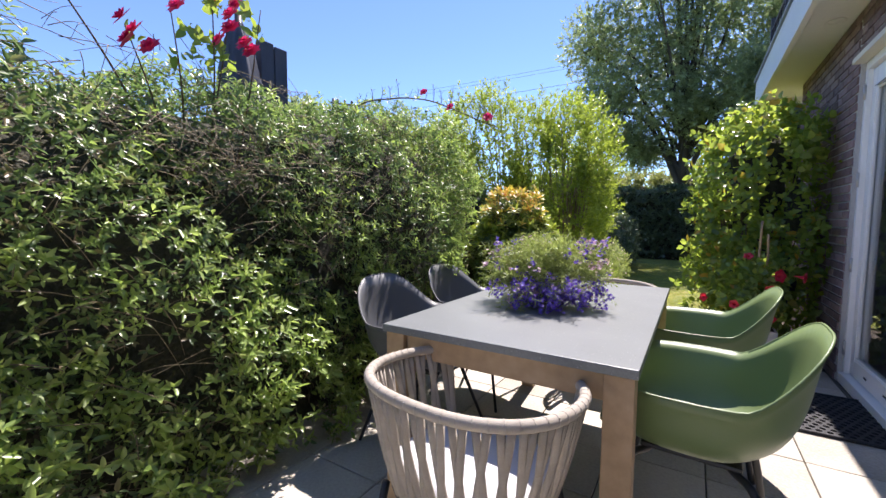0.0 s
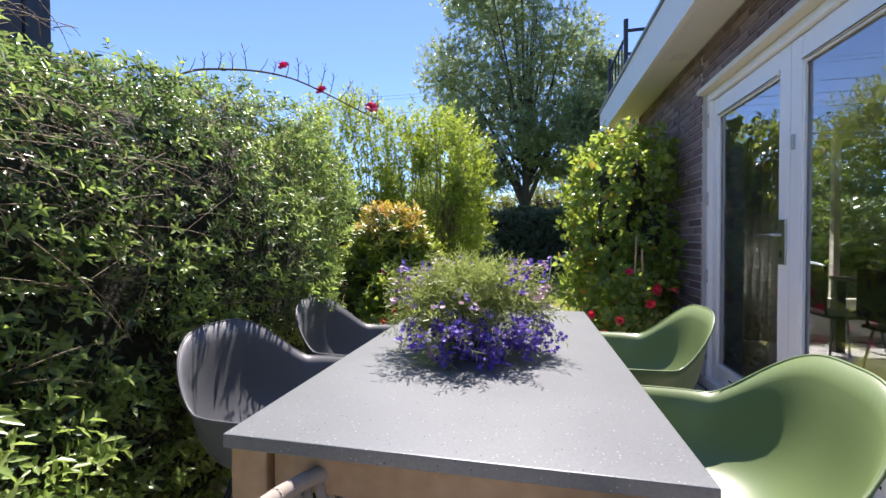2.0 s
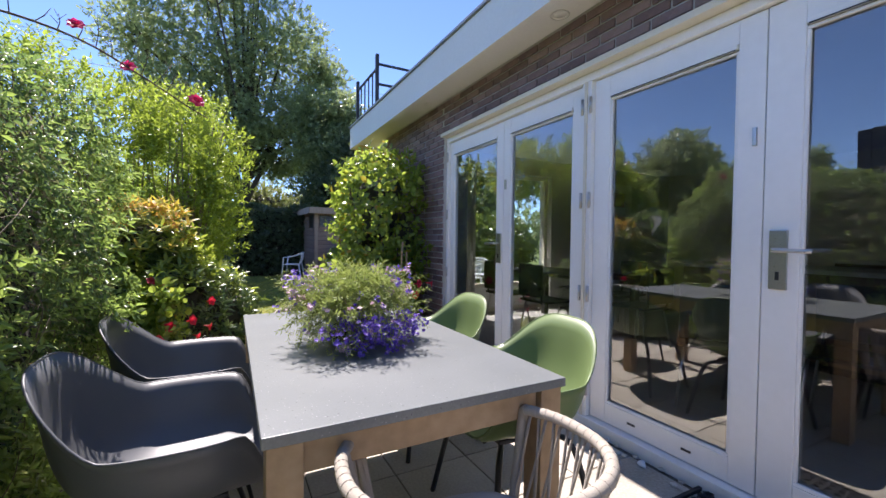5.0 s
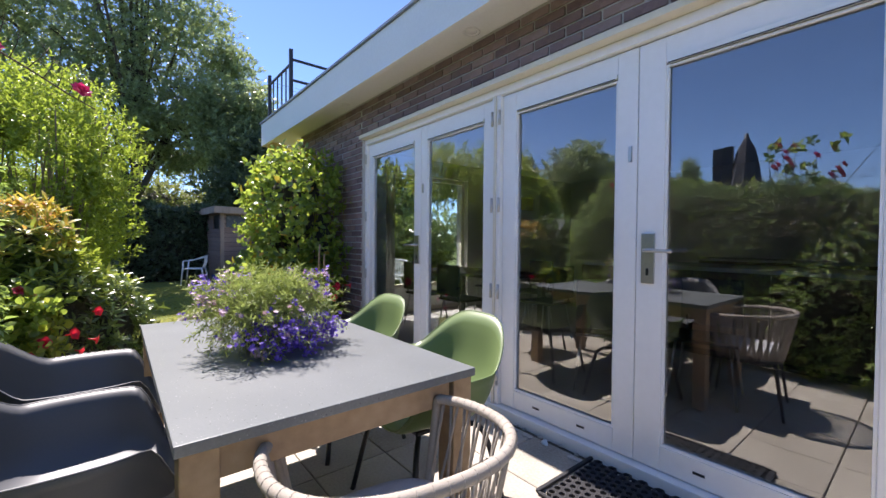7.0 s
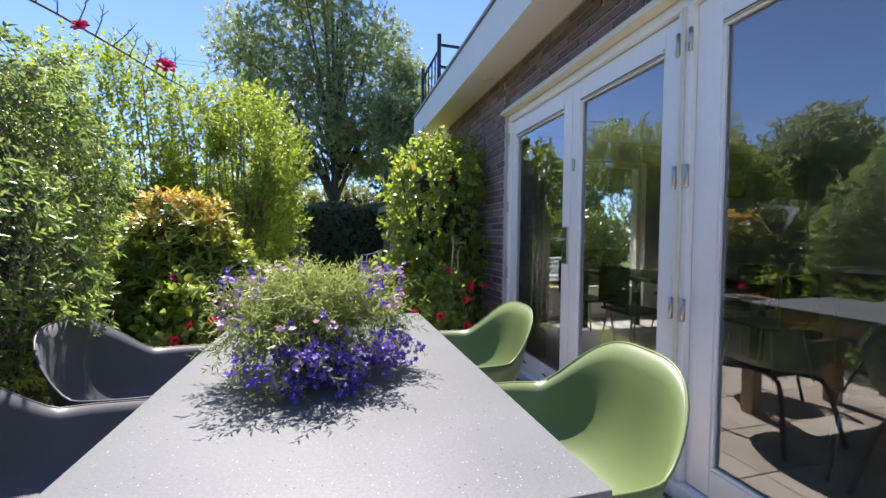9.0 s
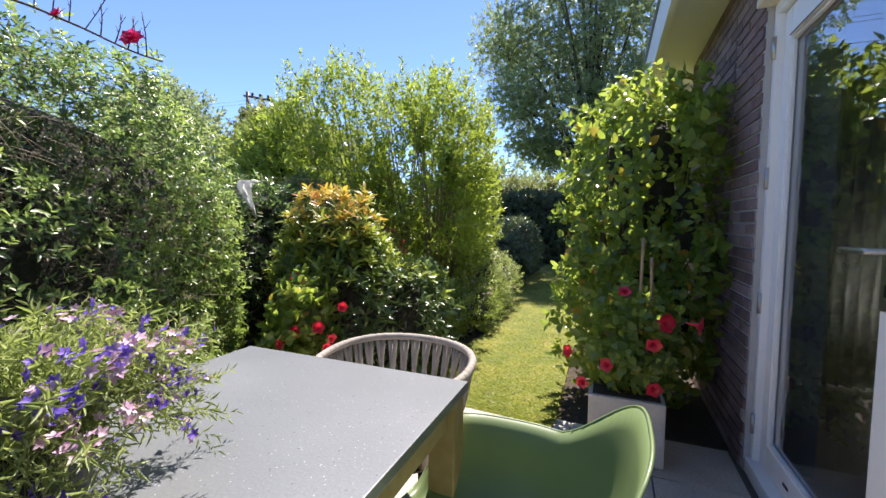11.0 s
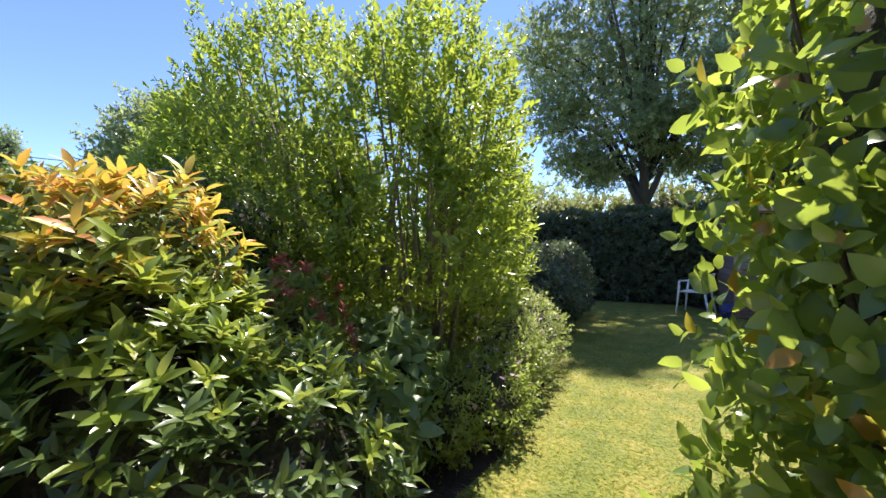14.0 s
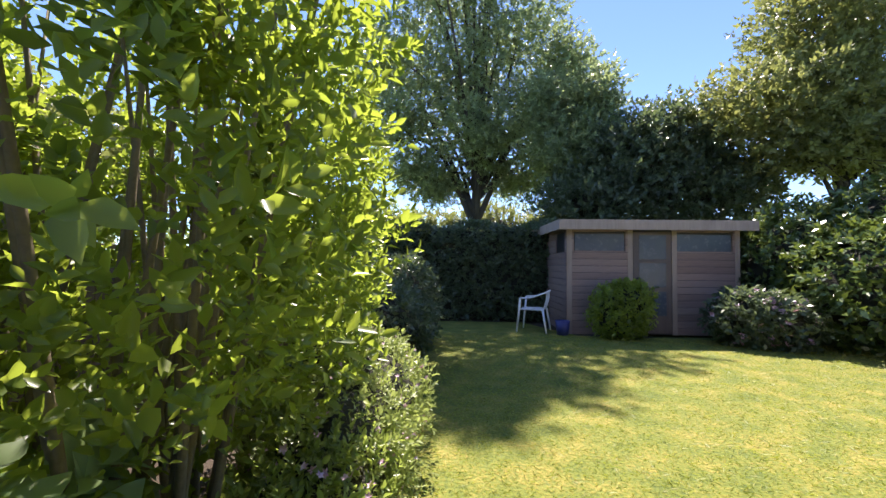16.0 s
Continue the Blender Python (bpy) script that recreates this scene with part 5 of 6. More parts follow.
part("base", lathe([(0, 0), (0.26, 0), (0.26, 0.05), (0.05, 0.09), (0, 0.09)], BLACK, "base"), BLACK, par)
scr = thing("wooden_screen", pose(-1.50, 0.52, 0), "dark stained wooden post screen behind the hedge", "screen")
for k, (y0, h) in enumerate(((-0.22, 2.2), (0.0, 2.31), (0.105, 2.3))):
    part("plank", block(-0.03, 0.03, y0, y0 + 0.095, 0, h, 0.005), CLOTH, scr)


# ---- climbing rose ----
def rose_head(at, size, parent):
    Vs, Fs, b = [], [], 0
    for ring, (cnt, cup, ln) in enumerate(((7, 0.15, 1.0), (6, 0.6, 0.85), (5, 1.0, 0.65))):
        v, f = flower_shape(cnt, size * ln, 0.95, cup, gen)
        Vs.append(v)
        Fs.append(f + b)
        b += len(v)
    R = frames_from(unit(np.array([[gen.uniform(-0.4, 0.4), -0.7, 0.5]])), np.array([[0.3, 0.2, 1.0]]))[0]
    part("rose", quads("rose", np.concatenate(Vs) @ R.T, np.concatenate(Fs), ROSE), ROSE, parent, "crimson rose", at=Matrix.Translation(at))


rosebush = thing("climbing_rose", pose(0, 0, 0), "climbing rose with arching canes and crimson flowers over the hedge", "rose")
cane = smooth_line([(-1.15, 0.75, 0.9), (-1.12, 0.80, 1.6), (-1.02, 0.92, 1.90), (-0.80, 1.02, 1.955), (-0.58, 1.12, 1.94), (-0.40, 1.22, 1.87), (-0.24, 1.30, 1.79), (-0.16, 1.36, 1.76)], 8)
part("cane", tube("cane", cane, [0.0065 - 0.00007 * k for k in range(len(cane))], TWIG, 6), TWIG, rosebush, "bare arching cane")
lines = []
for i in range(16, len(cane) - 3, 2):
    p = Vector(cane[i])
    h = 0.05 + 0.085 * rng.random()
    e = p + Vector((rng.normal(0.02, 0.02), rng.normal(0, 0.015), h))
    lines.append(([p, p.lerp(e, 0.5) + Vector((0.006, 0, 0)), e], [0.0022, 0.0018, 0.001]))
    if h > 0.07:
        for q, side in ((0.4, -0.025), (0.6, 0.022), (0.8, -0.015)):
            lines.append(([p.lerp(e, q), p.lerp(e, q) + Vector((side, 0.008, 0.03))], [0.0015, 0.0008]))
for i in range(len(lines)):
    part("side_twig", tubes("side_twig", [lines[i]], TWIG, 4), TWIG, rosebush)
rose_head((-0.20, 1.29, 1.815), 0.040, rosebush)
rose_head((-0.44, 1.21, 1.895), 0.034, rosebush)
rose_head((-0.58, 1.10, 1.985), 0.032, rosebush)
for (x0, y0, z0), (x1, y1, z1) in (((-1.0, -0.25, 1.2), (-0.85, -0.46, 1.86)), ((-1.0, -0.2, 1.2), (-0.86, -0.3, 2.02)), ((-1.0, -0.1, 1.2), (-0.80, -0.16, 2.12)), ((-1.0, 0.0, 1.2), (-0.76, 0.04, 2.1)), ((-1.0, -0.15, 1.2), (-0.88, -0.02, 2.2)), ((-1.02, -0.2, 1.2), (-0.95, -0.75, 2.15))):
    c = smooth_line([(x0, y0, z0), ((x0 + x1) / 2 + 0.04, (y0 + y1) / 2, (z0 + z1) / 2 + 0.05), (x1, y1, z1)], 5)
    part("cane", tube("cane", c, [0.006 - 0.0004 * k for k in range(len(c))], TWIG, 6), TWIG, rosebush)
for at in ((-0.83, -0.46, 1.80), (-0.82, -0.44, 1.84), (-0.84, -0.47, 1.88), (-0.80, -0.40, 1.79), (-0.80, -0.30, 1.98), (-0.78, -0.03, 1.93), (-0.77, -0.10, 1.97), (-0.76, -0.01, 1.90), (-0.80, -0.08, 2.04), (-0.79, -0.14, 2.08), (-0.82, -0.12, 1.92), (-0.86, -0.02, 2.12)):
    rose_head(at, 0.048, rosebush)
P = np.concatenate([np.stack([rng.uniform(-0.9, -0.76, 34), rng.uniform(-0.46, 0.08, 34), rng.uniform(1.80, 2.15, 34)], 1)])
D, F = grow(P, np.tile([0.5, -0.5, 0.2], (len(P), 1)), 0.0, 0.9)
scatter("rose_foliage", P, D, F, rng.uniform(0.6, 0.85, len(P)), SPRIG_ROUND, ROUND_LEAF, rosebush)

# white net hanging by a wire
net = thing("hanging_net", pose(-1.34, 2.76, 1.30, 0, 0, 55), "torn piece of white netting hanging from a wire", "net")
NET = leafy("white netting", [(0.0, (0.78, 0.78, 0.76)), (1.0, (0.84, 0.84, 0.82))], 0.8, 0.5, (0.9, 0.9, 0.88))
cols = [(0.05, 0.24), (-0.05, 0.22), (-0.10, 0.18), (-0.03, 0.10), (0.08, 0.03), (0.16, -0.06)]
V = []
for i, (c, z) in enumerate(cols):
    w = (0.075, 0.06, 0.045, 0.03, 0.014, 0.005)[i]
    for k in range(4):
        V.append((c * 0.3 + w * (k - 1.5) / 1.5, 0.015 * math.sin(3 * k + i), z))
F = [(i * 4 + k, i * 4 + k + 1, (i + 1) * 4 + k + 1, (i + 1) * 4 + k) for i in range(5) for k in range(3)]
nt = part("cloth", mesh_of("cloth", V, F, NET, True), NET, net)
nt.modifiers.new("thick", 'SOLIDIFY').thickness = 0.003
for dz in (0.0, 0.035):
    part("wire", tube("wire", smooth_line([(-0.75, 0.1, 0.30 + dz), (0.0, 0.0, 0.24 + dz), (0.75, 0.35, 0.27 + dz)], 6), 0.0018, TWIG, 5), TWIG, net)


# ---- flower pot on the table ----
def lobelia():
    t = thing("flower_pot", pose(0.385, 0.74, 0.75), "dark pot of trailing violet lobelia and pink flowers on the table", "potted plant")
    part("pot", lathe([(0.0, 0.0), (0.070, 0.0), (0.092, 0.02), (0.105, 0.13), (0.115, 0.15), (0.105, 0.15), (0.096, 0.13), (0.0, 0.125)], POT, "pot", 28), POT, t)
    lines, leaves, vio, pink = [], [], [], []

    def stem(s, m, e, leafy_from, keep):
        pts = smooth_line([s, m, e], 4)
        lines.append((pts, [0.0014 - 0.00008 * k for k in range(len(pts))]))
        for q in range(leafy_from, len(pts)):
            if rng.random() < keep:
                leaves.append((tuple(pts[q]), tuple((pts[q] - pts[q - 1]).normalized())))
        return e

    def cluster(at, count, spread, pale):
        for _ in range(count):
            f = (at.x + rng.normal(0, spread), at.y + rng.normal(0, spread), max(0.008, at.z + rng.normal(0, spread)))
            (pink if rng.random() < pale else vio).append(f)

    def arm(angle, reach, z):
        reach += 0.45 * max(0.0, reach - 0.09)
        return Vector((math.cos(angle) * reach, math.sin(angle) * reach, z))
    for _ in range(290):        # the green tuft
        a, r = rng.uniform(0, 2 * math.pi), 0.095 * math.sqrt(rng.random())
        out, top = rng.uniform(0.03, 0.15), rng.uniform(0.17, 0.29)
        top -= 0.35 * max(0.0, r + out - 0.10)
        e = stem(arm(a, r, 0.13), arm(a, r + out * 0.4, top), arm(a + rng.normal(0, 0.3), r + out, top + rng.uniform(-0.05, 0.02)), 3, 0.75)
        if rng.random() < 0.2:
            cluster(e, 4, 0.009, 0.35)
    for _ in range(80):         # violet trails hanging over the sunny side
        a, r = radians(rng.uniform(-115, -5)), 0.085 * math.sqrt(rng.random()) + 0.02
        out, low = rng.uniform(0.05, 0.14), rng.uniform(0.012, 0.11)
        e = stem(arm(a, r, 0.13), arm(a, r + out * 0.7, rng.uniform(0.13, 0.19)), arm(a + rng.normal(0, 0.15), r + out, low), 4, 0.35)
        cluster(e, 9, 0.014, 0.03)
        cluster(e + Vector((0, 0, 0.035)), 4, 0.012, 0.05)
    for _ in range(70):         # upright violet and pink plumes at the back and sides
        a = radians(rng.choice((150, 185, 120, 30, 5)) + rng.normal(0, 14))
        r, out = 0.06, rng.uniform(0.07, 0.15)
        e = stem(arm(a, r, 0.13), arm(a, r + out * 0.5, rng.uniform(0.19, 0.23)), arm(a, r + out, rng.uniform(0.18, 0.29)), 3, 0.45)
        cluster(e, 7, 0.012, 0.12 if rng.random() < 0.75 else 0.9)
    for _ in range(34):         # thin pale trails
        a, r = radians(rng.uniform(165, 265)), 0.08
        out = rng.uniform(0.06, 0.14)
        stem(arm(a, r, 0.13), arm(a, r + out * 0.6, rng.uniform(0.12, 0.17)), arm(a + rng.normal(0, 0.2), r + out, rng.uniform(0.015, 0.10)), 2, 0.6)
    for at in ((-0.08, -0.22, 0.02), (-0.22, 0.02, 0.20), (0.23, -0.02, 0.19), (0.0, -0.19, 0.10), (-0.06, 0.18, 0.26)):
        cluster(Vector(at), 16, 0.013, 0.95)
    part("stalk_work", tubes("stalk_work", lines, STEM_LEAF, 3), STEM_LEAF, t)
    P = np.array([p for p, _ in leaves]) + rng.normal(0, 0.006, (len(leaves), 3))
    D = unit(np.array([d for _, d in leaves]) + rng.normal(0, 0.4, (len(leaves), 3)))
    ok = P[:, 2] > 0.012
    P, D = P[ok], D[ok]
    scatter("foliage", P, D, unit(rng.normal(size=P.shape) + np.array([0, 0, 1.0])), rng.uniform(0.35, 0.75, len(P)), SPRIG_FINE, STEM_LEAF, t)
    flower_heads(t, vio, FLOWER5, VIOLET, 0.0100, "violet_bloom", "small violet flowers")
    flower_heads(t, pink, FLOWER5, PINK, 0.0110, "pink_bloom", "small pale pink flowers")


lobelia()


# ---- planters with red flowers ----
def trumpet(at, d, size, parent):
    """A funnel-shaped red flower with five lobes."""
    V, F = [], []
    rings = ((0.0, 0.06), (0.35, 0.10), (0.6, 0.17), (0.8, 0.30), (0.93, 0.55), (0.9, 0.75))
    for z, r in rings:
        for k in range(20):
            a = 2 * math.pi * k / 20
            q = r * (1 + (0.13 * math.cos(5 * a) if r > 0.4 else 0))
            V.append((q * math.cos(a) * size * 0.8, q * math.sin(a) * size * 0.8, z * size))
    for i in range(len(rings) - 1):
        for k in range(20):
            F.append((i * 20 + k, i * 20 + (k + 1) % 20, (i + 1) * 20 + (k + 1) % 20, (i + 1) * 20 + k))
    turn = Vector(d).to_track_quat('Z', 'Y').to_matrix().to_4x4()
    part("red_flower", mesh_of("red_flower", V, F, RED, True), RED, parent, at=Matrix.Translation(at) @ turn)


def planter(m, size, flowers, label, blobs, canes):
    t = thing("planter", m, label, "planter", "planters with red flowers")
    w, d, h = size
    box = part("box", block(-w, w, -d, d, 0, h, 0.006), PALE_POT, t, "pale square tub")
    part("soil", block(-w + 0.02, w - 0.02, -d + 0.02, d - 0.02, h, h + 0.006), SOIL, t)
    P, N = blobs_surface(blobs, 420, 0.12, 0.05)
    D, F = grow(P, N, 0.2, 0.8)
    scatter("foliage", P, D, F, rng.uniform(0.6, 0.95, len(P)), SPRIG_ROUND, ROUND_LEAF, t)
    for a, b in canes:
        part("cane", tube("cane", smooth_line([a, Vector(a).lerp(Vector(b), 0.5) + Vector((0.02, 0.01, 0)), b], 4), 0.008, OAK, 6), OAK, t, "pale bamboo cane")
    for at, dr, s in flowers:
        trumpet(at, dr, s, t)


planter(pose(-0.55, 2.40, 0, 0, 0, 8), (0.17, 0.17, 0.30),
        [((0.20, -0.12, 0.60), (0.7, -0.6, 0.2), 0.06), ((0.30, -0.16, 0.57), (0.8, -0.3, -0.2), 0.05), ((0.10, -0.14, 0.58), (0.1, -1, 0.1), 0.055), ((0.05, -0.20, 0.52), (-0.2, -1, 0.0), 0.05), ((0.24, -0.10, 0.50), (0.8, -0.5, -0.3), 0.045), ((0.0, 0.0, 0.85), (0.2, -0.6, 0.6), 0.05), ((0.08, -0.15, 0.40), (0.3, -0.9, -0.2), 0.04), ((0.33, -0.05, 0.72), (0.6, -0.7, 0.1), 0.05)],
        "pale tub with a leafy climber and red trumpet flowers", [(0, 0, 0.52, 0.17, 0.17, 0.24), (0.05, 0, 0.75, 0.12, 0.12, 0.15)], [((0, 0, 0.3), (0.02, 0.02, 0.9))])
planter(pose(1.36, 2.78, 0, 0, 0, 0), (0.18, 0.16, 0.33),
        [((0.12, -0.18, 0.75), (0.6, -0.8, 0.1), 0.075), ((0.24, -0.2, 0.76), (0.9, -0.4, -0.1), 0.07), ((0.10, -0.22, 0.67), (0.1, -1, -0.3), 0.06), ((-0.08, -0.2, 0.52), (-0.4, -0.9, 0.1), 0.055), ((-0.26, -0.12, 0.54), (-0.6, -0.7, 0.1), 0.055), ((0.10, -0.24, 0.46), (0.2, -1, -0.2), 0.06), ((-0.02, -0.16, 0.86), (-0.1, -0.7, 0.6), 0.05), ((-0.2, -0.2, 0.42), (-0.2, -0.9, 0.0), 0.05)],
        "pale tub with bamboo canes and red trumpet flowers", [(0, 0, 0.5, 0.2, 0.15, 0.2), (0.05, 0.05, 0.7, 0.16, 0.14, 0.18)], [((0, 0, 0.33), (0.06, -0.05, 1.15)), ((0.08, 0, 0.33), (0.10, -0.06, 1.05))])


# ---- door mats ----
def mat(m):
    t = thing("door_mat", m, "black rubber honeycomb door mat on the slabs", "mat", "door mats")
    V, F = [], []
    s = 0.0225
    nx, ny = 10, 16
    for i in range(nx):
        for j in range(ny):
            cx, cy = (i - nx / 2 + 0.5 * (j % 2)) * s * 2, (j - ny / 2) * s * 1.74
            b = len(V)
            for z, r in ((0, 1.13), (0.016, 1.13), (0.016, 0.72), (0, 0.72)):
                for k in range(6):
                    a = math.pi / 3 * k + math.pi / 6
                    V.append((cx + s * r * math.cos(a), cy + s * r * math.sin(a), z))
            for q in range(3):
                for k in range(6):
                    F.append((b + q * 6 + k, b + q * 6 + (k + 1) % 6, b + q * 6 + 6 + (k + 1) % 6, b + q * 6 + 6 + k))
    tagged(part("honeycomb", mesh_of("honeycomb", V, F, RUBBER), RUBBER, t), kind="stuff")
    for y0, y1, x0, x1 in ((-0.345, -0.325, -0.245, 0.25), (0.315, 0.335, -0.245, 0.25), (-0.324, 0.314, -0.258, -0.24), (-0.324, 0.314, 0.25, 0.268)):
        part("edge", block(x0, x1, y0, y1, 0, 0.017, 0.004), RUBBER, t)
    return t


first_mat = mat(pose(1.69, -0.16, 0.001))
copy_thing(first_mat, pose(1.74, 2.03, 0.001))

# ---- soffit lights and litter by the sill ----
for y0 in (1.03, 2.98):
    t = thing("soffit_light", pose(1.80, y0, 2.620), "round recessed soffit light, switched off", "light", "soffit lights")
    part("trim_ring", lathe([(0.05, 0.001), (0.06, -0.006), (0.045, -0.008), (0.04, 0.001)], FASCIA, "trim_ring"), FASCIA, t)
    part("lens", lathe([(0.0, -0.003), (0.04, -0.003), (0.04, 0.001)], FASCIA, "lens"), FASCIA, t)
PEBBLE = surface("pebble", [(0.2, (0.35, 0.32, 0.28)), (0.8, (0.65, 0.62, 0.57))], 0.8, 60, 6, 0.2, vary="object", vary_by=0.4)
bm = bmesh.new()
bmesh.ops.create_icosphere(bm, subdivisions=2, radius=1)
for v in bm.verts:
    v.co *= 1 + 0.2 * noise.noise(v.co * 1.7)
pebble_mesh = bpy.data.meshes.new("pebble")
bm.to_mesh(pebble_mesh)
bm.free()
pebble_mesh.materials.append(PEBBLE)
pebble_mesh.shade_smooth()
for k in range(34):
    s = rng.uniform(0.006, 0.016)
    p = new("pebble", pebble_mesh)
    p.matrix_basis = Matrix.Translation((rng.uniform(1.83, 1.905), rng.uniform(-0.3, 1.6), s * 0.4)) @ Matrix.Diagonal((s, s * 1.3, s * 0.7, 1))
    tagged(p, "small pale pebble lying by the door sill", "pebble", "pebbles by the sill")
shell = thing("seashell", pose(1.87, 0.42, 0.0, 0, 0, 40), "white seashell lying by the door sill", "shell")
V, F = [], []
for i in range(7):
    for k in range(15):
        a = math.pi * (k / 14 - 0.5)
        r = 0.036 * i / 6 * (1 + 0.05 * math.cos(9 * a * 2))
        V.append((r * math.sin(a), r * math.cos(a), 0.016 * math.sin(math.pi * min(1, i / 6) * 0.98) * (1 - 0.3 * abs(math.sin(a))) + 0.002))
for i in range(6):
    for k in range(14):
        F.append((i * 15 + k, (i + 1) * 15 + k, (i + 1) * 15 + k + 1, i * 15 + k + 1))
sv = part("valve", mesh_of("valve", V, F, PLASTIC, True), PLASTIC, shell)
sv.modifiers.new("thick", 'SOLIDIFY').thickness = 0.003

# ---- inside the house ----
win = thing("window_1", pose(0, HOUSE_END - 0.2, 0), "wide white framed garden window of the end wall", "window", kind="structure")
for x0 in (2.75, 3.80, 4.74):
    part("window_post", block(x0, x0 + 0.06, 0, 0.07, 0.02, 2.25, 0.004), CREAM, win)
for z0 in (0.02, 0.42, 2.19):
    part("window_rail", block(2.81, 4.74, 0.005, 0.065, z0, z0 + 0.06, 0.004), CREAM, win)
for x0, x1 in ((2.81, 3.80), (3.86, 4.74)):
    part("pane", block(x0, x1, 0.03, 0.036, 0.48, 2.19), PANE, win).visible_shadow = False
    part("lower_panel", block(x0, x1, 0.02, 0.045, 0.081, 0.419), WHITE, win)
cur = thing("curtain", pose(2.55, HOUSE_END - 0.42, 0.04), "pale grey curtain hanging in folds", "curtain")
V = [(0.011 * k, 0.03 * math.sin(k * 0.9), z) for z in (0.0, 2.4) for k in range(60)]
cl = part("cloth", mesh_of("cloth", V, [(k, k + 1, 61 + k, 60 + k) for k in range(59)], CURTAIN, True), CURTAIN, cur)
cl.modifiers.new("thick", 'SOLIDIFY').thickness = 0.004

dine = thing("indoor_table", pose(3.95, 3.15, 0.02), "dark stained wooden dining table indoors", "table")
part("tabletop", block(-0.45, 0.45, -0.85, 0.85, 0.70, 0.74, 0.004), DARK_WOOD, dine)
for sx in (-1, 1):
    for sy in (-1, 1):
        part("leg", block(sx * 0.40 - 0.04, sx * 0.40 + 0.04, sy * 0.80 - 0.04, sy * 0.80 + 0.04, 0, 0.70, 0.004), DARK_WOOD, dine)


def indoor_chair(m):
    t = thing("indoor_chair", m, "black shell dining chair on thin steel legs", "chair", "indoor dining chairs")
    part("seat", block(-0.22, 0.22, -0.21, 0.21, 0.43, 0.46, 0.012), BLACK, t)
    b = block(-0.21, 0.21, -0.25, -0.225, 0.50, 0.88, 0.012)
    part("backrest", b, BLACK, t)
    for sx in (-1, 1):
        part("upright", tube("upright", [(sx * 0.16, -0.2, 0.45), (sx * 0.16, -0.24, 0.6)], 0.011, BLACK), BLACK, t)
        for sy in (-1, 1):
            part("leg", tube("leg", [(sx * 0.17, sy * 0.16, 0.43), (sx * 0.22, sy * 0.22, 0)], 0.009, STEEL), STEEL, t)
    return t


ic = indoor_chair(pose(3.28, 2.75, 0.02, 0, 0, -90))
for x, y, a in ((3.28, 3.5, -90), (4.62, 2.75, 90), (4.62, 3.5, 90), (3.95, 1.98, 0), (3.0, 0.7, -60), (3.4, 0.1, 100)):
    copy_thing(ic, pose(x, y, 0.02, 0, 0, a))
isl = thing("kitchen_island", pose(4.6, 0.6, 0.02), "kitchen island with brown fronts", "kitchen island")
part("body", block(0, 0.8, -1.3, 1.3, 0.08, 0.88, 0.004), WALNUT, isl)
part("plinth", block(0.05, 0.75, -1.25, 1.25, 0, 0.08), BLACK, isl)
for k in range(4):
    part("front_panel", block(-0.02, 0.0, -1.29 + 0.65 * k, -0.66 + 0.65 * k, 0.1, 0.87, 0.004), WALNUT, isl)
wt = part("worktop", block(4.55, 5.45, -0.75, 1.95, 0.902, 0.942, 0.005), WORKTOP, None)
tagged(wt, "pale stone worktop on the kitchen island", "worktop")
for k in range(5):
    u = thing("kitchen_cabinet", pose(7.4, -3.0 + 0.9 * k, 0.02), "dark base cabinet of the kitchen run", "cabinet", "kitchen cabinets")
    part("body", block(0, 0.6, 0.0, 0.89, 0, 0.88), WALNUT, u)
    part("door", block(-0.02, -0.001, 0.01, 0.88, 0.1, 0.87, 0.003), WALNUT, u)
run = part("kitchen_worktop", block(7.36, 8.0, -3.0, 1.5, 0.902, 0.94, 0.004), WORKTOP, None)
tagged(run, "pale worktop along the kitchen wall", "worktop")
pic = thing("picture", pose(6.4, HOUSE_END - 0.305, 1.95), "framed picture in orange and white on the wall", "picture")
part("frame", block(-0.4, 0.4, -0.03, 0, -0.3, 0.3, 0.004), WHITE, pic)
part("sheet", block(-0.2, 0.2, -0.034, -0.031, -0.13, 0.13), TILE_RED, pic)

# ---- paving slabs ----
slab_mesh = []
for k in range(5):
    bm = block(-0.1995, 0.1995, -0.1995, 0.1995, -0.011, 0.0, 0.003, 1)
    for v in bm.verts:
        if v.co.z > -0.005:
            v.co.z += rng.uniform(-0.001, 0.0)
    me = bpy.data.meshes.new("slab")
    bm.to_mesh(me)
    bm.free()
    me.materials.append(SLAB)
    slab_mesh.append(me)
for i in range(-7, 2):
    for j in range(-11, 7):
        x, y = 1.48 + 0.405 * i - 0.2025, 0.12 + 0.405 * j + 0.2025
        if x < -1.3 or y > 2.9:
            continue
        s = part("slab", slab_mesh[int(rng.integers(5))], SLAB, patio, at=Matrix.Translation((x, y, rng.uniform(-0.0012, 0.0))) @ Matrix.Rotation(rng.choice((0, math.pi / 2, math.pi)), 4, 'Z'))

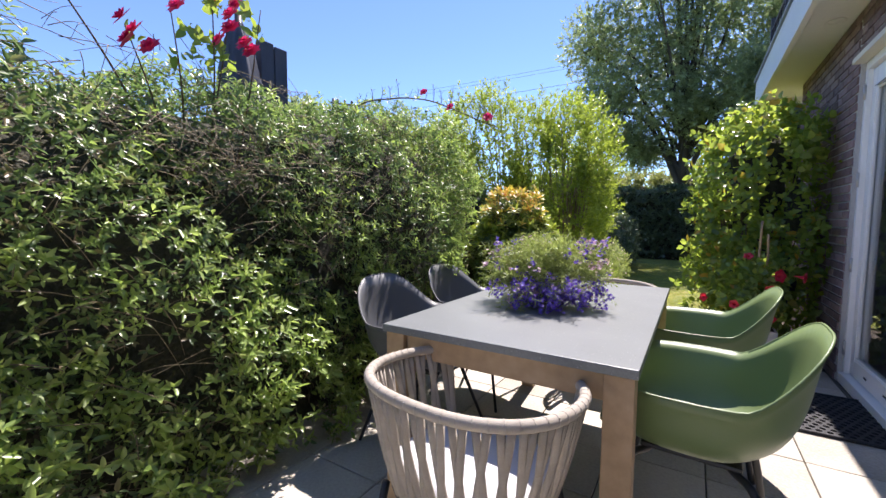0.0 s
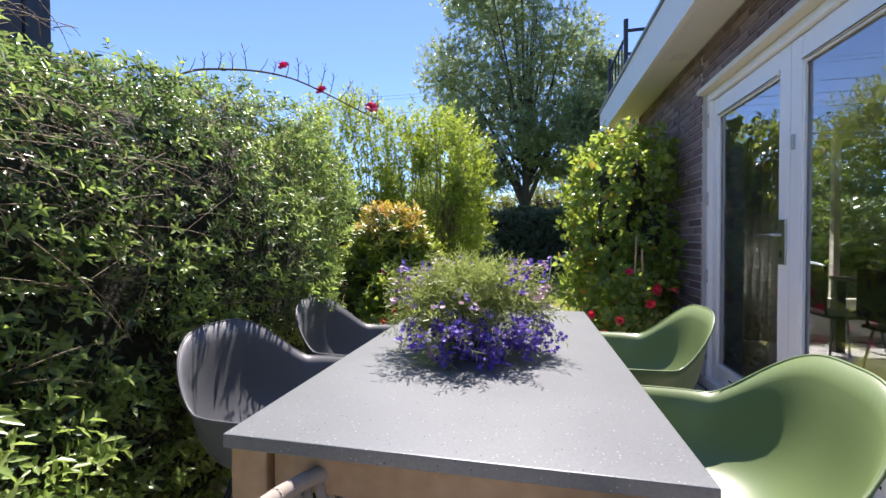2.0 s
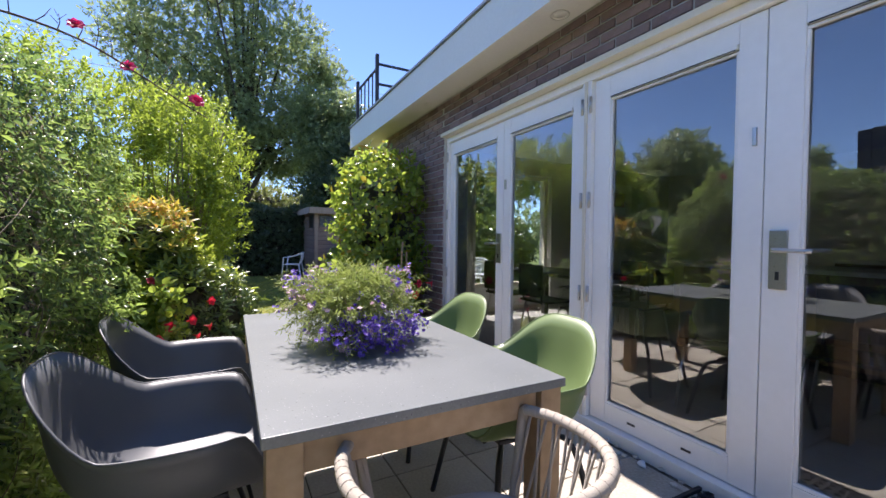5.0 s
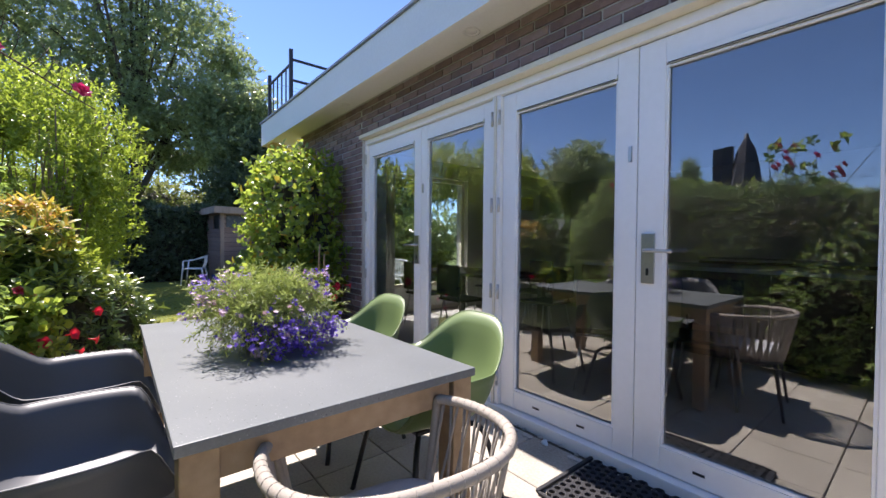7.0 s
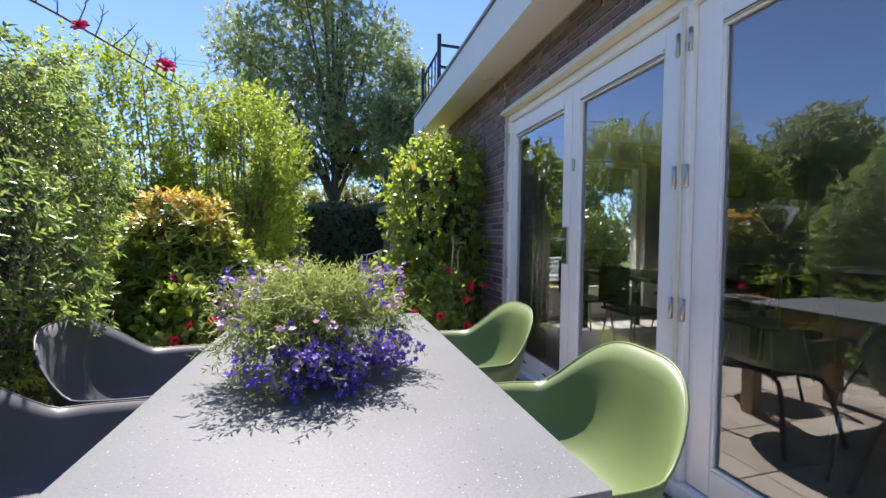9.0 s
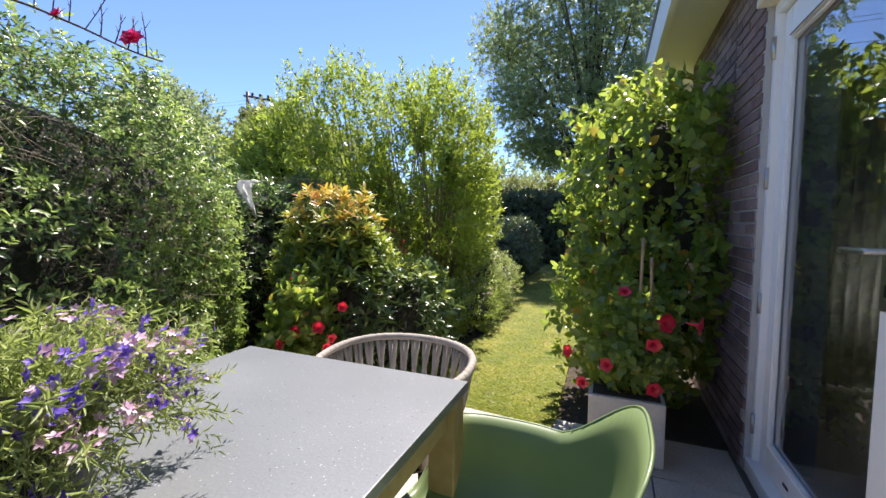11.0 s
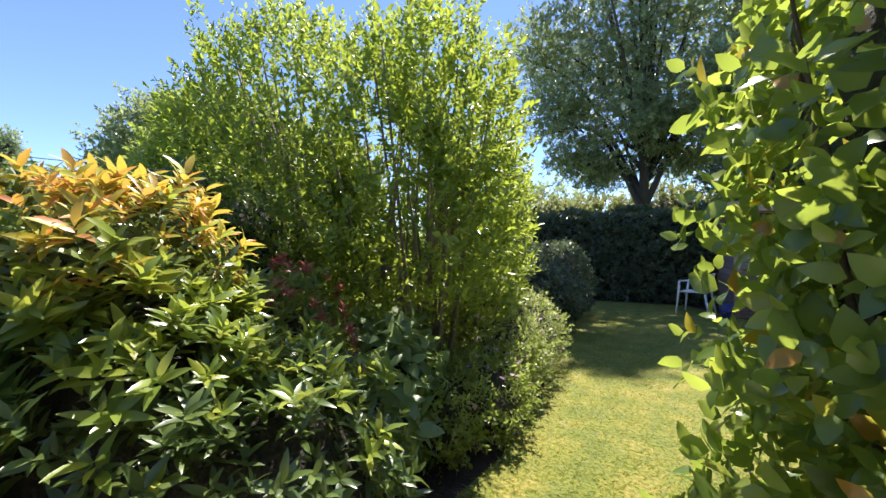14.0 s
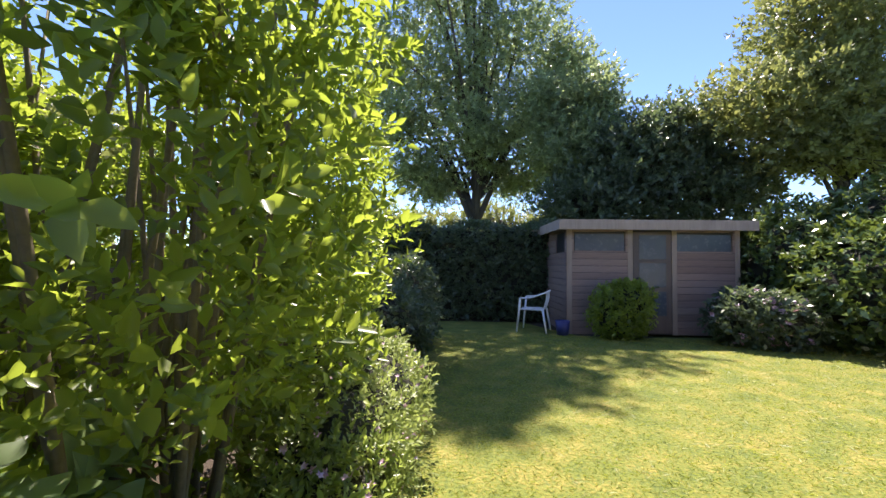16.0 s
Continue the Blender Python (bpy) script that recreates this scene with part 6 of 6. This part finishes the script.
# ---- bricks ----
BL, BH, BD, JO = 0.21, 0.050, 0.016, 0.0125


def brick_mesh(length, material, k):
    bm = block(-BD / 2, BD / 2, -length / 2, length / 2, -BH / 2, BH / 2, 0.0022, 1)
    for v in bm.verts:
        v.co.x += 0.0016 * noise.noise(v.co * 30 + Vector((k, 0, 0)))
    me = bpy.data.meshes.new("brick")
    bm.to_mesh(me)
    bm.free()
    me.materials.append(material)
    return me


whole = [brick_mesh(BL, BRICK, k) for k in range(4)]
half_brick = [brick_mesh(BL / 2 - JO / 2, BRICK, 9 + k) for k in range(2)]
rest_V, rest_F = [], []


def course(y0, y1, z, odd, single):
    y = y1
    first = True
    while y > y0 + 0.03:
        length = BL / 2 - JO / 2 if (first and odd) else BL
        first = False
        if y - length < y0:
            length = y - y0
        c = (FACE + 0.012 - BD / 2 + 0.006 + rng.uniform(-0.001, 0.001), y - length / 2, z)
        if single:
            if abs(length - BL) < 0.001:
                me, sc = whole[int(rng.integers(4))], 1.0
            else:
                me, sc = half_brick[int(rng.integers(2))], length / (BL / 2 - JO / 2)
            part("brick", me, BRICK, wall_west, at=Matrix.Translation(c) @ Matrix.Diagonal((1, sc, 1, 1)))
        else:
            b = len(rest_V)
            v, f = block_data(c[0] - BD / 2, c[0] + BD / 2, c[1] - length / 2, c[1] + length / 2, z - BH / 2, z + BH / 2)
            rest_V.extend(v)
            rest_F.extend([tuple(q + b for q in w) for w in f])
        y -= length + JO


for i in range(42):
    z = 0.01 + 0.0625 * i
    if z > 2.595:
        break
    if z > 2.30:
        course(-1.06, 2.80, z, i % 2, True)
        course(2.812, HOUSE_END, z, i % 2, False)
    elif z > 0.5:
        course(2.812, 3.26, z, i % 2, True)
        course(3.272, HOUSE_END, z, i % 2, False)
    else:
        course(2.812, HOUSE_END, z, i % 2, False)
    course(-6.0, -1.072, z, i % 2, False)
rb = part("brick_run", mesh_of("brick_run", rest_V, rest_F, BRICK_STUFF), BRICK_STUFF, wall_west)
tagged(rb, kind="stuff")
